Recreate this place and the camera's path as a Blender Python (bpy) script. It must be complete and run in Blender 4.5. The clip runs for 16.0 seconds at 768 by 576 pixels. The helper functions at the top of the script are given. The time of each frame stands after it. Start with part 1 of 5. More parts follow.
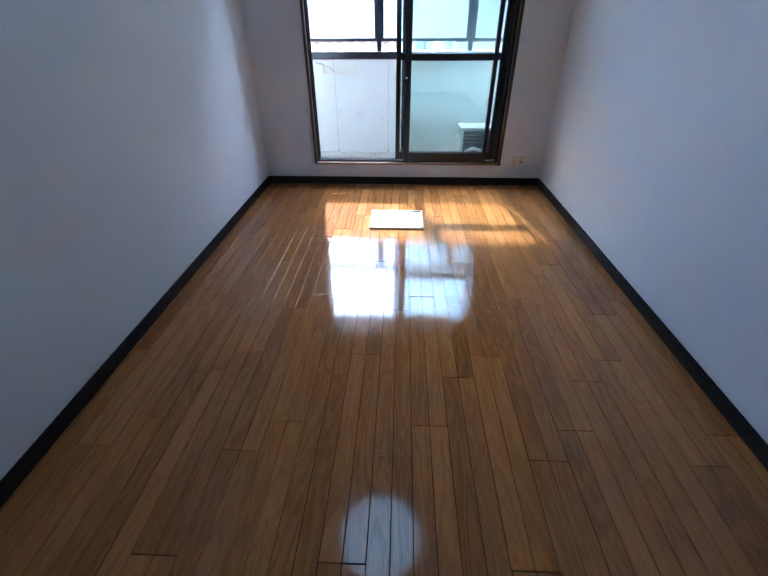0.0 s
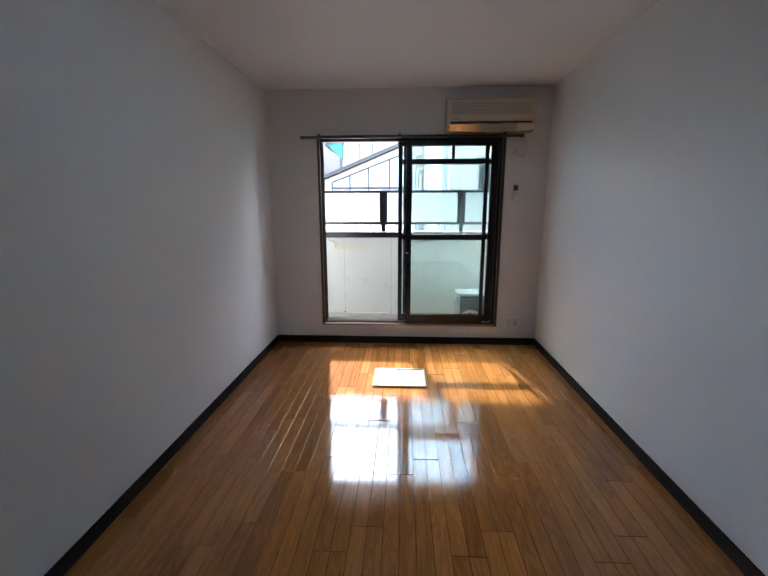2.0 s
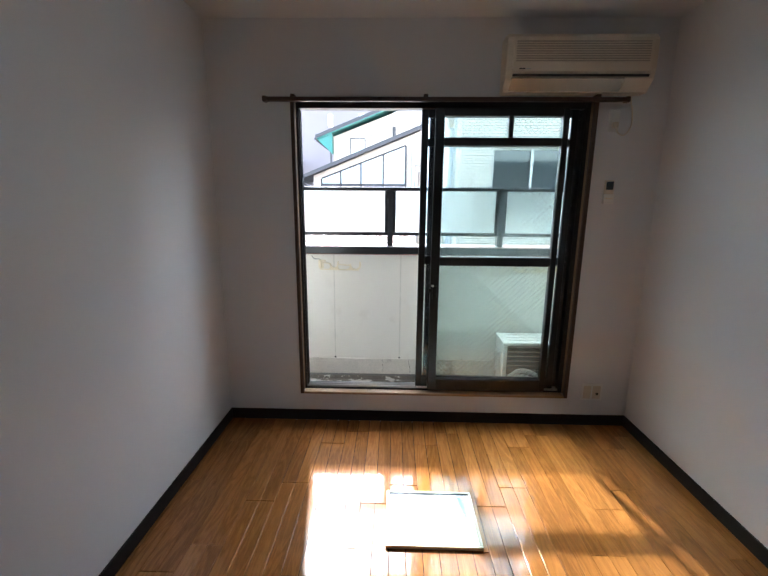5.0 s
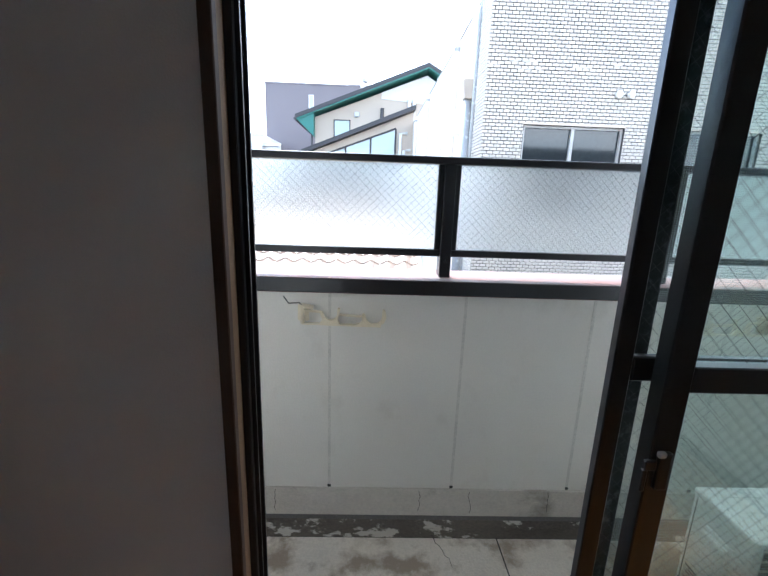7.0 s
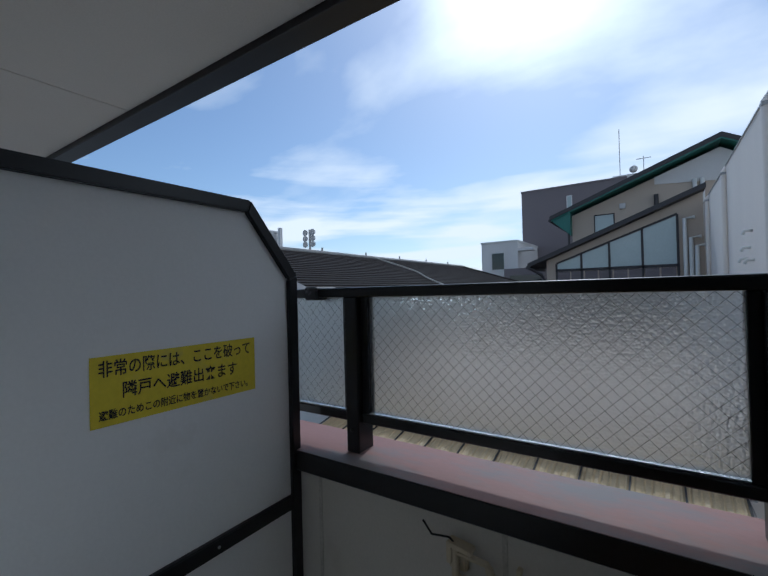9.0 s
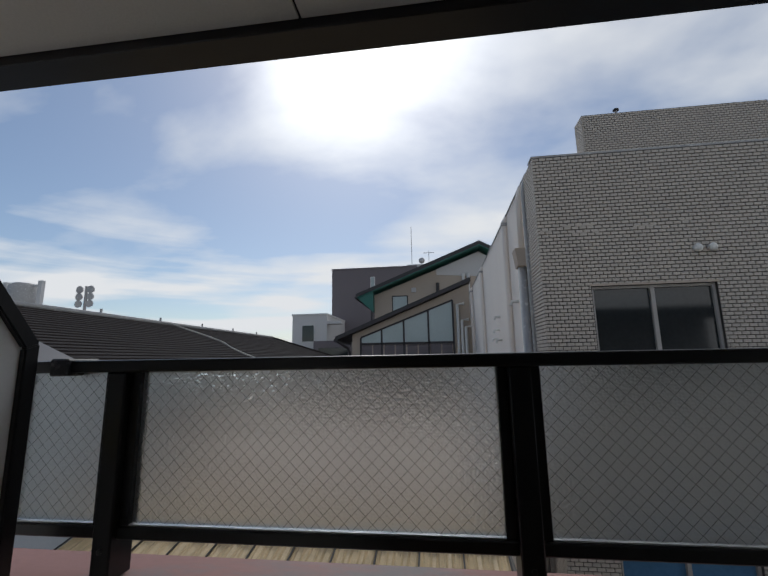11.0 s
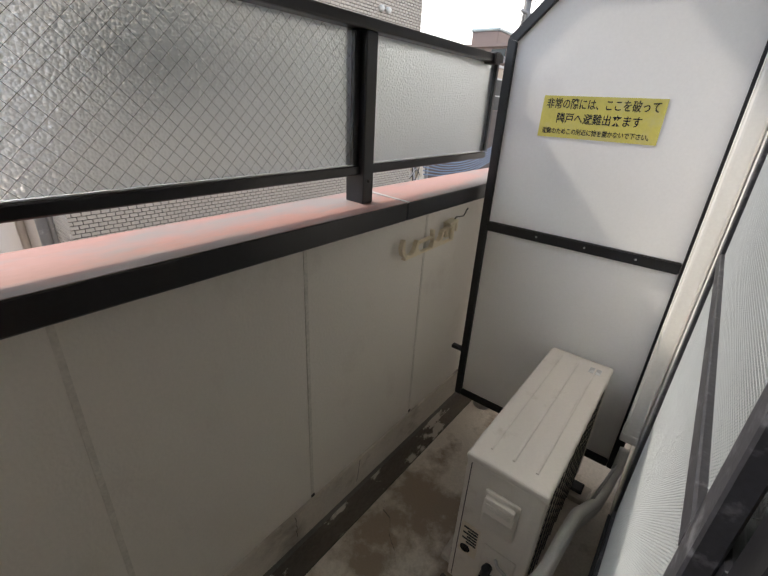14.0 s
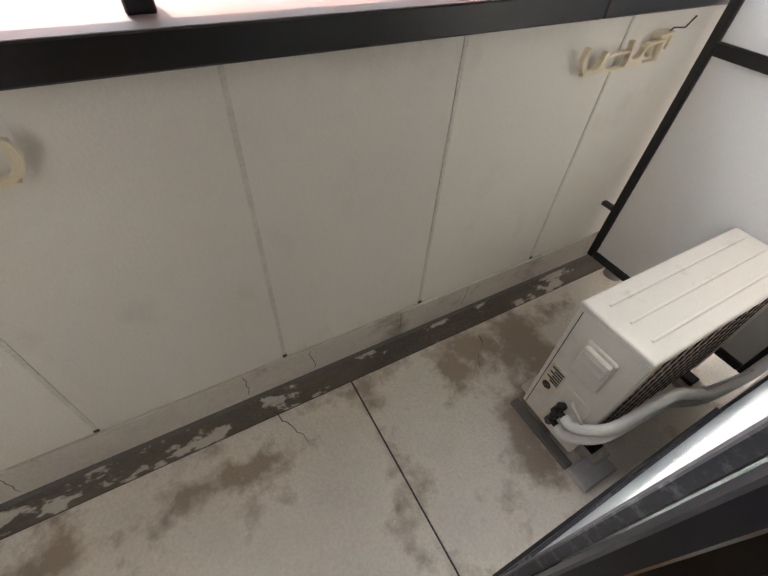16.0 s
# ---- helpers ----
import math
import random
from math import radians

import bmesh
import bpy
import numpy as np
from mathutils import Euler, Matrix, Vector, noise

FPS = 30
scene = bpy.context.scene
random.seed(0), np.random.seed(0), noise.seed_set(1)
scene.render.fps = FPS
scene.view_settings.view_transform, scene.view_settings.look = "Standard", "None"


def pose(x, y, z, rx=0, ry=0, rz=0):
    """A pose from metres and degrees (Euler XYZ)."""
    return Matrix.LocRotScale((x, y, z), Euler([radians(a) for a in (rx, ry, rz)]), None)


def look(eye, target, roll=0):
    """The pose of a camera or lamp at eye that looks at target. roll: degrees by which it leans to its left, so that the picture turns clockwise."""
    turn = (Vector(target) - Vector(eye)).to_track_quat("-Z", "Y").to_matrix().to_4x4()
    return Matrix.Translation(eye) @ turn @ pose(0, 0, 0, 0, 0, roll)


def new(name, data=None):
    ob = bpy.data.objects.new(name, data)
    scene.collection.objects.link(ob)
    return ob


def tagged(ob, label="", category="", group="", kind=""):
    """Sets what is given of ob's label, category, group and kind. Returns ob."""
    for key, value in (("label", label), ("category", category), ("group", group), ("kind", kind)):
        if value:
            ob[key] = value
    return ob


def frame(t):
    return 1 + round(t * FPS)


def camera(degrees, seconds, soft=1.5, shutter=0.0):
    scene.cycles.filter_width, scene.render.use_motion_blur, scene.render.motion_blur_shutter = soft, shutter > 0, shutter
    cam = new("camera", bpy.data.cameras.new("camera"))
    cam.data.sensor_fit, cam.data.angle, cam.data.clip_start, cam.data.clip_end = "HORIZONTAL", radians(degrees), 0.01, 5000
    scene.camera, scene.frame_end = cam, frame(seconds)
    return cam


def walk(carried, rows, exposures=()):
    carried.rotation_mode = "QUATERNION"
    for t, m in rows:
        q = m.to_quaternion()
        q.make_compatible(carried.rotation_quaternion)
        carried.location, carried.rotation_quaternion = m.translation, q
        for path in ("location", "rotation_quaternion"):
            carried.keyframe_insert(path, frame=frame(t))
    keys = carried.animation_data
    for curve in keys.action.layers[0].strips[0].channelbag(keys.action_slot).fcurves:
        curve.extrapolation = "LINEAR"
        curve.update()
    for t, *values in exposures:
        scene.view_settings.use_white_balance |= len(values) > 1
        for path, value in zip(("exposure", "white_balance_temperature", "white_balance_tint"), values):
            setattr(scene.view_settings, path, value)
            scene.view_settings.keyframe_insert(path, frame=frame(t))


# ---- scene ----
cam = camera(86.9, 16.0)
PATH = [
    (0, (-0.05, 0.326, 1.314), (-0.125, 1.995, 0.215), -0.3),
    (0.5, (-0.075, 0.279, 1.356), (-0.136, 2.065, 0.457), 0.4),
    (1, (-0.068, 0.235, 1.366), (-0.138, 2.12, 0.701), 0.3),
    (1.5, (-0.062, 0.235, 1.379), (-0.144, 2.172, 0.884), 0.1),
    (2, (-0.052, 0.235, 1.373), (-0.149, 2.191, 0.971), -0.1),
    (2.5, (-0.033, 0.233, 1.373), (-0.14, 2.197, 1.009), -0.5),
    (3, (-0.001, 0.262, 1.37), (-0.096, 2.229, 1.021), -0.2),
    (3.2, (0.017, 0.291, 1.376), (-0.087, 2.257, 1.02), -0.2),
    (5.3, (-0.328, 1.992, 1.422), (-0.355, 3.944, 0.991), 0.5),
    (5.5, (-0.368, 2.182, 1.404), (-0.373, 4.132, 0.96), 0.3),
    (6, (-0.48, 2.669, 1.393), (-0.442, 4.614, 0.928), 0.3),
    (6.5, (-0.58, 3.103, 1.397), (-0.506, 5.044, 0.923), 1.1),
    (7, (-0.601, 3.475, 1.398), (-0.543, 5.42, 0.937), 2.0),
    (7.5, (-0.624, 3.813, 1.394), (-0.633, 5.765, 0.959), 3.7),
    (8, (-0.569, 4.025, 1.45), (-0.87, 5.971, 1.098), 1.9),
    (8.5, (-0.491, 4.165, 1.498), (-1.199, 6.027, 1.315), -0.0),
    (8.7, (-0.483, 4.187, 1.516), (-1.35, 5.986, 1.416), -0.9),
    (9.3, (-0.478, 4.2, 1.526), (-1.77, 5.71, 1.65), -1.4),
    (9.8, (-0.474, 4.21, 1.53), (-1.86, 5.64, 1.76), -1.5),
    (10.3, (-0.472, 4.222, 1.531), (-1.63, 5.83, 1.82), -1.4),
    (10.8, (-0.47, 4.232, 1.531), (-1.042, 6.12, 1.862), -1.1),
    (11, (-0.469, 4.239, 1.53), (-0.721, 6.192, 1.88), -1.0),
    (11.5, (-0.467, 4.231, 1.531), (0.128, 6.106, 1.893), -1.3),
    (12, (-0.44, 4.252, 1.512), (0.597, 5.933, 1.828), -0.1),
    (12.5, (-0.434, 4.247, 1.518), (0.84, 5.764, 1.795), 1.1),
    (13, (-0.426, 4.268, 1.504), (1.0, 5.663, 1.638), 1.7),
    (13.5, (-0.376, 4.319, 1.433), (1.135, 5.59, 1.118), 2.5),
    (14, (-0.326, 4.321, 1.338), (1.12, 5.43, 0.514), 3.2),
    (14.5, (-0.307, 4.325, 1.281), (1.055, 5.295, 0.183), 4.4),
    (15, (-0.304, 4.323, 1.279), (1.003, 5.217, 0.057), 4.8),
    (15.5, (-0.313, 4.331, 1.274), (0.847, 5.265, -0.061), 4.3),
    (16, (-0.343, 4.288, 1.255), (0.388, 5.439, -0.208), 4.6),
]
EXPOSURES = [(0, 3.35, 4550, 5), (1.0, 3.2, 5150, 6), (2.0, 3.05, 5500, 5), (3.2, 3.0, 5750, 5), (5.5, 2.7, 5650, 5), (6.5, 2.2, 5500, 4), (7.0, 1.75, 5500, 5), (7.6, 0.95, 5400, 1), (8.2, -0.15, 5150, 0), (8.7, -1.05, 5250, 3), (11.0, -1.4, 6200, 8), (11.5, -1.6, 6100, 7), (12.5, -0.85, 6200, 7),
             (13.2, -0.5, 6600, 8), (13.5, -0.35, 6800, 11), (14.0, 0.6, 6900, 11), (14.5, 1.5, 7000, 11), (15.5, 1.7, 6900, 11), (16, 1.75, 6700, 11)]
walk(cam, [(t, look(eye, target, roll)) for t, eye, target, roll in PATH], EXPOSURES)

# ---- sky and sun ----
SUN_AZ, SUN_EL = radians(-11), radians(45.5)
SUN_DIR = Vector((math.sin(SUN_AZ) * math.cos(SUN_EL), math.cos(SUN_AZ) * math.cos(SUN_EL), math.sin(SUN_EL)))
sun = new("sun", bpy.data.lights.new("sun", "SUN"))
sun.data.energy, sun.data.angle, sun.data.color = 1.95, radians(1.8), (1.0, 0.95, 0.88)
sun.matrix_world = look(SUN_DIR * 50, (0, 0, 0))


def sky_world():
    w = bpy.data.worlds.new("sky")
    scene.world = w
    w.use_nodes = True
    nt = w.node_tree
    nt.nodes.clear()
    N, L = nt.nodes.new, nt.links.new
    co = N("ShaderNodeTexCoord")
    sky = N("ShaderNodeTexSky")
    sky.sky_type, sky.sun_disc = "NISHITA", False
    sky.sun_elevation, sky.sun_rotation = SUN_EL, SUN_AZ
    sky.air_density, sky.dust_density, sky.ozone_density = 1.0, 0.8, 1.5
    sep = N("ShaderNodeSeparateXYZ")
    L(co.outputs["Generated"], sep.inputs[0])
    lift = N("ShaderNodeMath"); lift.operation = "MAXIMUM"; lift.inputs[1].default_value = 0.0
    L(sep.outputs[2], lift.inputs[0])
    add = N("ShaderNodeMath"); add.operation = "ADD"; add.inputs[1].default_value = 0.30
    L(lift.outputs[0], add.inputs[0])
    flat = N("ShaderNodeCombineXYZ")
    for k in (0, 1):
        d = N("ShaderNodeMath"); d.operation = "DIVIDE"
        L(sep.outputs[k], d.inputs[0]); L(add.outputs[0], d.inputs[1]); L(d.outputs[0], flat.inputs[k])
    big = N("ShaderNodeTexNoise")
    big.inputs["Scale"].default_value, big.inputs["Detail"].default_value = 1.5, 8.0
    big.inputs["Roughness"].default_value, big.inputs["Distortion"].default_value = 0.5, 0.2
    shift = N("ShaderNodeMapping"); shift.inputs["Location"].default_value = (0.35, 1.9, 0)
    shift.inputs["Scale"].default_value = (0.8, 1.25, 1)
    L(flat.outputs[0], shift.inputs[0]); L(shift.outputs[0], big.inputs["Vector"])
    # light scattered forward round the veiled sun
    dot = N("ShaderNodeVectorMath"); dot.operation = "DOT_PRODUCT"
    nrm = N("ShaderNodeVectorMath"); nrm.operation = "NORMALIZE"
    L(co.outputs["Generated"], nrm.inputs[0]); L(nrm.outputs[0], dot.inputs[0]); dot.inputs[1].default_value = SUN_DIR
    pos = N("ShaderNodeMath"); pos.operation = "MAXIMUM"; pos.inputs[1].default_value = 0
    L(dot.outputs["Value"], pos.inputs[0])
    glow = N("ShaderNodeMath"); glow.operation = "POWER"; glow.inputs[1].default_value = 34
    L(pos.outputs[0], glow.inputs[0])
    bias = N("ShaderNodeMath"); bias.operation = "MULTIPLY_ADD"; bias.inputs[1].default_value = 0.25
    # more cloud towards the east, and pale streaks low over the horizon
    east = N("ShaderNodeMath"); east.operation = "MULTIPLY_ADD"; east.inputs[1].default_value = 0.12
    L(sep.outputs[0], east.inputs[0]); L(big.outputs[0], east.inputs[2])
    streak = N("ShaderNodeTexNoise"); streak.inputs["Scale"].default_value, streak.inputs["Detail"].default_value = 2.2, 7.0
    lie = N("ShaderNodeMapping"); lie.inputs["Scale"].default_value = (1.2, 1.2, 13.0)
    L(co.outputs["Generated"], lie.inputs[0]); L(lie.outputs[0], streak.inputs["Vector"])
    low = N("ShaderNodeMapRange"); low.inputs["From Min"].default_value, low.inputs["From Max"].default_value = 0.06, 0.34
    low.inputs["To Min"].default_value, low.inputs["To Max"].default_value = 0.38, 0.0
    L(lift.outputs[0], low.inputs[0])
    band = N("ShaderNodeMapRange"); band.inputs["From Min"].default_value, band.inputs["From Max"].default_value = 0.40, 0.60
    L(streak.outputs[0], band.inputs[0])
    veil = N("ShaderNodeMath"); veil.operation = "MULTIPLY"; L(band.outputs[0], veil.inputs[0]); L(low.outputs[0], veil.inputs[1])
    base = N("ShaderNodeMath"); L(veil.outputs[0], base.inputs[0]); L(east.outputs[0], base.inputs[1])
    L(glow.outputs[0], bias.inputs[0]); L(base.outputs[0], bias.inputs[2])
    ramp = N("ShaderNodeValToRGB")
    ramp.color_ramp.elements[0].position, ramp.color_ramp.elements[1].position = 0.43, 0.69
    L(bias.outputs[0], ramp.inputs[0])
    bright = N("ShaderNodeMath"); bright.operation = "MULTIPLY_ADD"
    bright.inputs[1].default_value, bright.inputs[2].default_value = 32.0, 17.0
    L(glow.outputs[0], bright.inputs[0])
    cloud = N("ShaderNodeCombineColor")
    for k, f in enumerate((1.0, 0.99, 0.99)):
        m = N("ShaderNodeMath"); m.operation = "MULTIPLY"; m.inputs[1].default_value = f
        L(bright.outputs[0], m.inputs[0]); L(m.outputs[0], cloud.inputs[k])
    mix = N("ShaderNodeMix"); mix.data_type = "RGBA"
    up = N("ShaderNodeVectorMath"); up.operation = "SCALE"; up.inputs["Scale"].default_value = 1.9
    L(sky.outputs[0], up.inputs[0])
    haze = N("ShaderNodeMix"); haze.data_type = "RGBA"; haze.inputs["Factor"].default_value = 0.08
    haze.inputs[7].default_value = (5.6, 6.1, 6.9, 1)
    L(up.outputs[0], haze.inputs[6])
    L(ramp.outputs[0], mix.inputs["Factor"]); L(haze.outputs[2], mix.inputs[6]); L(cloud.outputs[0], mix.inputs[7])
    bg = N("ShaderNodeBackground"); bg.inputs["Strength"].default_value = 0.12
    out = N("ShaderNodeOutputWorld")
    L(mix.outputs[2], bg.inputs[0]); L(bg.outputs[0], out.inputs[0])


sky_world()


# ---- materials ----
def material(name, color, rough=0.6, vary=0.12, scale=3.0, fine=60.0, bump=0.1, metal=0.0, coat=0.0, per_piece=0.0, dirt_or_glare=None, dirt_or_glare_at=(0.55, 0.7), dirt_or_glare_scale=2.0, stretch=(1, 1, 1), spec=0.5, band=None, spots=()):
    """A surface with a base colour, large and fine variation, relief, and optional stains; the picture uses these for
    painted glare.
    """
    m = bpy.data.materials.new(name)
    m.use_nodes = True
    nt = m.node_tree
    N, L = nt.nodes.new, nt.links.new
    b = nt.nodes["Principled BSDF"]
    b.inputs["Metallic"].default_value = metal
    b.inputs["Specular IOR Level"].default_value = spec
    b.inputs["Coat Weight"].default_value = coat
    b.inputs["Coat Roughness"].default_value = 0.12
    co = N("ShaderNodeTexCoord")
    mp = N("ShaderNodeMapping"); mp.inputs["Scale"].default_value = stretch
    L(co.outputs["Object"], mp.inputs[0])
    n1, n2 = N("ShaderNodeTexNoise"), N("ShaderNodeTexNoise")
    n1.inputs["Scale"].default_value, n1.inputs["Detail"].default_value = scale, 5
    n2.inputs["Scale"].default_value, n2.inputs["Detail"].default_value = fine, 3
    L(mp.outputs[0], n1.inputs["Vector"]); L(mp.outputs[0], n2.inputs["Vector"])
    avg = N("ShaderNodeMath"); avg.operation = "MULTIPLY_ADD"; avg.inputs[1].default_value = 0.5
    half = N("ShaderNodeMath"); half.operation = "MULTIPLY"; half.inputs[1].default_value = 0.5
    L(n2.outputs[0], half.inputs[0]); L(n1.outputs[0], avg.inputs[0]); L(half.outputs[0], avg.inputs[2])
    last = avg.outputs[0]
    if per_piece:
        info = N("ShaderNodeObjectInfo")
        geo = N("ShaderNodeNewGeometry")
        both = N("ShaderNodeMath"); both.operation = "ADD"
        L(info.outputs["Random"], both.inputs[0]); L(geo.outputs["Random Per Island"], both.inputs[1])
        fr = N("ShaderNodeMath"); fr.operation = "FRACT"; L(both.outputs[0], fr.inputs[0])
        pp = N("ShaderNodeMath"); pp.operation = "MULTIPLY_ADD"; pp.inputs[1].default_value = per_piece
        L(fr.outputs[0], pp.inputs[0]); L(last, pp.inputs[2])
        last = pp.outputs[0]
    ramp = N("ShaderNodeValToRGB")
    e = ramp.color_ramp.elements
    e[0].position, e[1].position = 0.3, 0.7 + per_piece
    e[0].color = (*[c * (1 - vary) for c in color], 1)
    e[1].color = (*[min(1, c * (1 + vary)) for c in color], 1)
    L(last, ramp.inputs[0])
    col = ramp.outputs[0]
    if dirt_or_glare:
        n3 = N("ShaderNodeTexNoise"); n3.inputs["Scale"].default_value, n3.inputs["Detail"].default_value = dirt_or_glare_scale, 9
        n3.inputs["Roughness"].default_value = 0.65
        L(mp.outputs[0], n3.inputs["Vector"])
        r3 = N("ShaderNodeValToRGB"); r3.color_ramp.elements[0].position, r3.color_ramp.elements[1].position = dirt_or_glare_at
        value = n3.outputs[0]
        if band:
            sp = N("ShaderNodeSeparateXYZ"); L(co.outputs["Object"], sp.inputs[0])
            near = N("ShaderNodeMapRange"); near.inputs["From Min"].default_value, near.inputs["From Max"].default_value = band
            near.inputs["To Max"].default_value = 0.085
            L(sp.outputs[1], near.inputs[0])
            plus = N("ShaderNodeMath"); L(near.outputs[0], plus.inputs[0]); L(value, plus.inputs[1])
            value = plus.outputs[0]
        for sx, sy, rx, ry, much in spots:
            at = N("ShaderNodeMapping"); at.vector_type = "POINT"
            at.inputs["Location"].default_value, at.inputs["Scale"].default_value = (-sx / rx, -sy / ry, 0), (1 / rx, 1 / ry, 0)
            L(co.outputs["Object"], at.inputs[0])
            ln = N("ShaderNodeVectorMath"); ln.operation = "LENGTH"; L(at.outputs[0], ln.inputs[0])
            fall = N("ShaderNodeMapRange"); fall.inputs["From Min"].default_value, fall.inputs["From Max"].default_value = 1.0, 0.2
            fall.inputs["To Max"].default_value = much
            L(ln.outputs["Value"], fall.inputs[0])
            more = N("ShaderNodeMath"); L(fall.outputs[0], more.inputs[0]); L(value, more.inputs[1])
            value = more.outputs[0]
        L(value, r3.inputs[0])
        mx = N("ShaderNodeMix"); mx.data_type = "RGBA"; mx.inputs[7].default_value = (*dirt_or_glare, 1)
        L(r3.outputs[0], mx.inputs["Factor"]); L(col, mx.inputs[6])
        col = mx.outputs[2]
    L(col, b.inputs["Base Color"])
    rr = N("ShaderNodeMapRange"); rr.inputs["To Min"].default_value, rr.inputs["To Max"].default_value = rough * 0.85, min(1, rough * 1.15)
    L(n1.outputs[0], rr.inputs[0]); L(rr.outputs[0], b.inputs["Roughness"])
    if bump:
        bp = N("ShaderNodeBump"); bp.inputs["Strength"].default_value, bp.inputs["Distance"].default_value = bump, 0.004
        L(n2.outputs[0], bp.inputs["Height"]); L(bp.outputs[0], b.inputs["Normal"])
    return m


def wood_floor_material():
    m = bpy.data.materials.new("oak_floor")
    m.use_nodes = True
    nt = m.node_tree
    N, L = nt.nodes.new, nt.links.new
    b = nt.nodes["Principled BSDF"]
    co, info = N("ShaderNodeTexCoord"), N("ShaderNodeObjectInfo")
    off = N("ShaderNodeVectorMath"); off.operation = "SCALE"; off.inputs[0].default_value = (3.1, 17.0, 5.3)
    L(info.outputs["Random"], off.inputs["Scale"])
    add = N("ShaderNodeVectorMath"); add.operation = "ADD"
    L(co.outputs["Object"], add.inputs[0]); L(off.outputs[0], add.inputs[1])
    mp = N("ShaderNodeMapping"); mp.inputs["Scale"].default_value = (1, 0.10, 1)
    L(add.outputs[0], mp.inputs[0])
    wave = N("ShaderNodeTexNoise"); wave.inputs["Scale"].default_value, wave.inputs["Detail"].default_value = 13, 3
    wave.inputs["Distortion"].default_value = 1.0
    pore = N("ShaderNodeTexNoise"); pore.inputs["Scale"].default_value, pore.inputs["Detail"].default_value = 240, 2
    L(mp.outputs[0], wave.inputs["Vector"]); L(mp.outputs[0], pore.inputs["Vector"])
    rings = N("ShaderNodeMath"); rings.operation = "MULTIPLY"; rings.inputs[1].default_value = 44
    L(wave.outputs[0], rings.inputs[0])
    sn = N("ShaderNodeMath"); sn.operation = "SINE"; L(rings.outputs[0], sn.inputs[0])
    a = N("ShaderNodeMath"); a.operation = "MULTIPLY_ADD"; a.inputs[1].default_value = 0.07; a.inputs[2].default_value = 0.36
    L(sn.outputs[0], a.inputs[0])
    c = N("ShaderNodeMath"); c.operation = "MULTIPLY_ADD"; c.inputs[1].default_value = 0.28
    L(pore.outputs[0], c.inputs[0]); L(a.outputs[0], c.inputs[2])
    d = N("ShaderNodeMath"); d.operation = "MULTIPLY_ADD"; d.inputs[1].default_value = 0.22
    L(info.outputs["Random"], d.inputs[0]); L(c.outputs[0], d.inputs[2])
    ramp = N("ShaderNodeValToRGB")
    e = ramp.color_ramp.elements
    e[0].position, e[0].color = 0.3, (0.135, 0.044, 0.0105, 1)
    e[1].position, e[1].color = 0.95, (0.49, 0.202, 0.048, 1)
    L(d.outputs[0], ramp.inputs[0]); L(ramp.outputs[0], b.inputs["Base Color"])
    rr = N("ShaderNodeMapRange"); rr.inputs["To Min"].default_value, rr.inputs["To Max"].default_value = 0.05, 0.12
    L(wave.outputs[0], rr.inputs[0]); L(rr.outputs[0], b.inputs["Roughness"])
    b.inputs["Specular IOR Level"].default_value = 0.6
    bp = N("ShaderNodeBump"); bp.inputs["Strength"].default_value, bp.inputs["Distance"].default_value = 0.06, 0.002
    L(c.outputs[0], bp.inputs["Height"]); L(bp.outputs[0], b.inputs["Normal"])
    return m


def clear_glass(name, tint):
    m = bpy.data.materials.new(name)
    m.use_nodes = True
    b = m.node_tree.nodes["Principled BSDF"]
    b.inputs["Base Color"].default_value = (*tint, 1)
    b.inputs["Transmission Weight"].default_value = 1.0
    b.inputs["Roughness"].default_value = 0.0
    b.inputs["IOR"].default_value = 1.45
    return m


def frosted_glass():
    m = bpy.data.materials.new("figured_glass")
    m.use_nodes = True
    nt = m.node_tree
    N, L = nt.nodes.new, nt.links.new
    b = nt.nodes["Principled BSDF"]
    b.inputs["Base Color"].default_value = (0.95, 0.985, 0.98, 1)
    b.inputs["Transmission Weight"].default_value = 1.0
    b.inputs["Roughness"].default_value = 0.31
    b.inputs["IOR"].default_value = 1.3
    co, v = N("ShaderNodeTexCoord"), N("ShaderNodeTexVoronoi")
    v.inputs["Scale"].default_value = 150
    n = N("ShaderNodeTexNoise"); n.inputs["Scale"].default_value = 24
    L(co.outputs["Object"], v.inputs["Vector"]); L(co.outputs["Object"], n.inputs["Vector"])
    s = N("ShaderNodeMath"); s.operation = "MULTIPLY_ADD"; s.inputs[1].default_value = 0.45
    L(n.outputs[0], s.inputs[0]); L(v.outputs["Distance"], s.inputs[2])
    bp = N("ShaderNodeBump"); bp.inputs["Strength"].default_value, bp.inputs["Distance"].default_value = 0.7, 0.0026
    L(s.outputs[0], bp.inputs["Height"]); L(bp.outputs[0], b.inputs["Normal"])
    return m


def glow_material(name, color, strength):
    m = bpy.data.materials.new(name)
    m.use_nodes = True
    b = m.node_tree.nodes["Principled BSDF"]
    b.inputs["Base Color"].default_value = (0.8, 0.8, 0.8, 1)
    b.inputs["Emission Color"].default_value, b.inputs["Emission Strength"].default_value = (*color, 1), strength
    b.inputs["Roughness"].default_value = 0.35
    return m


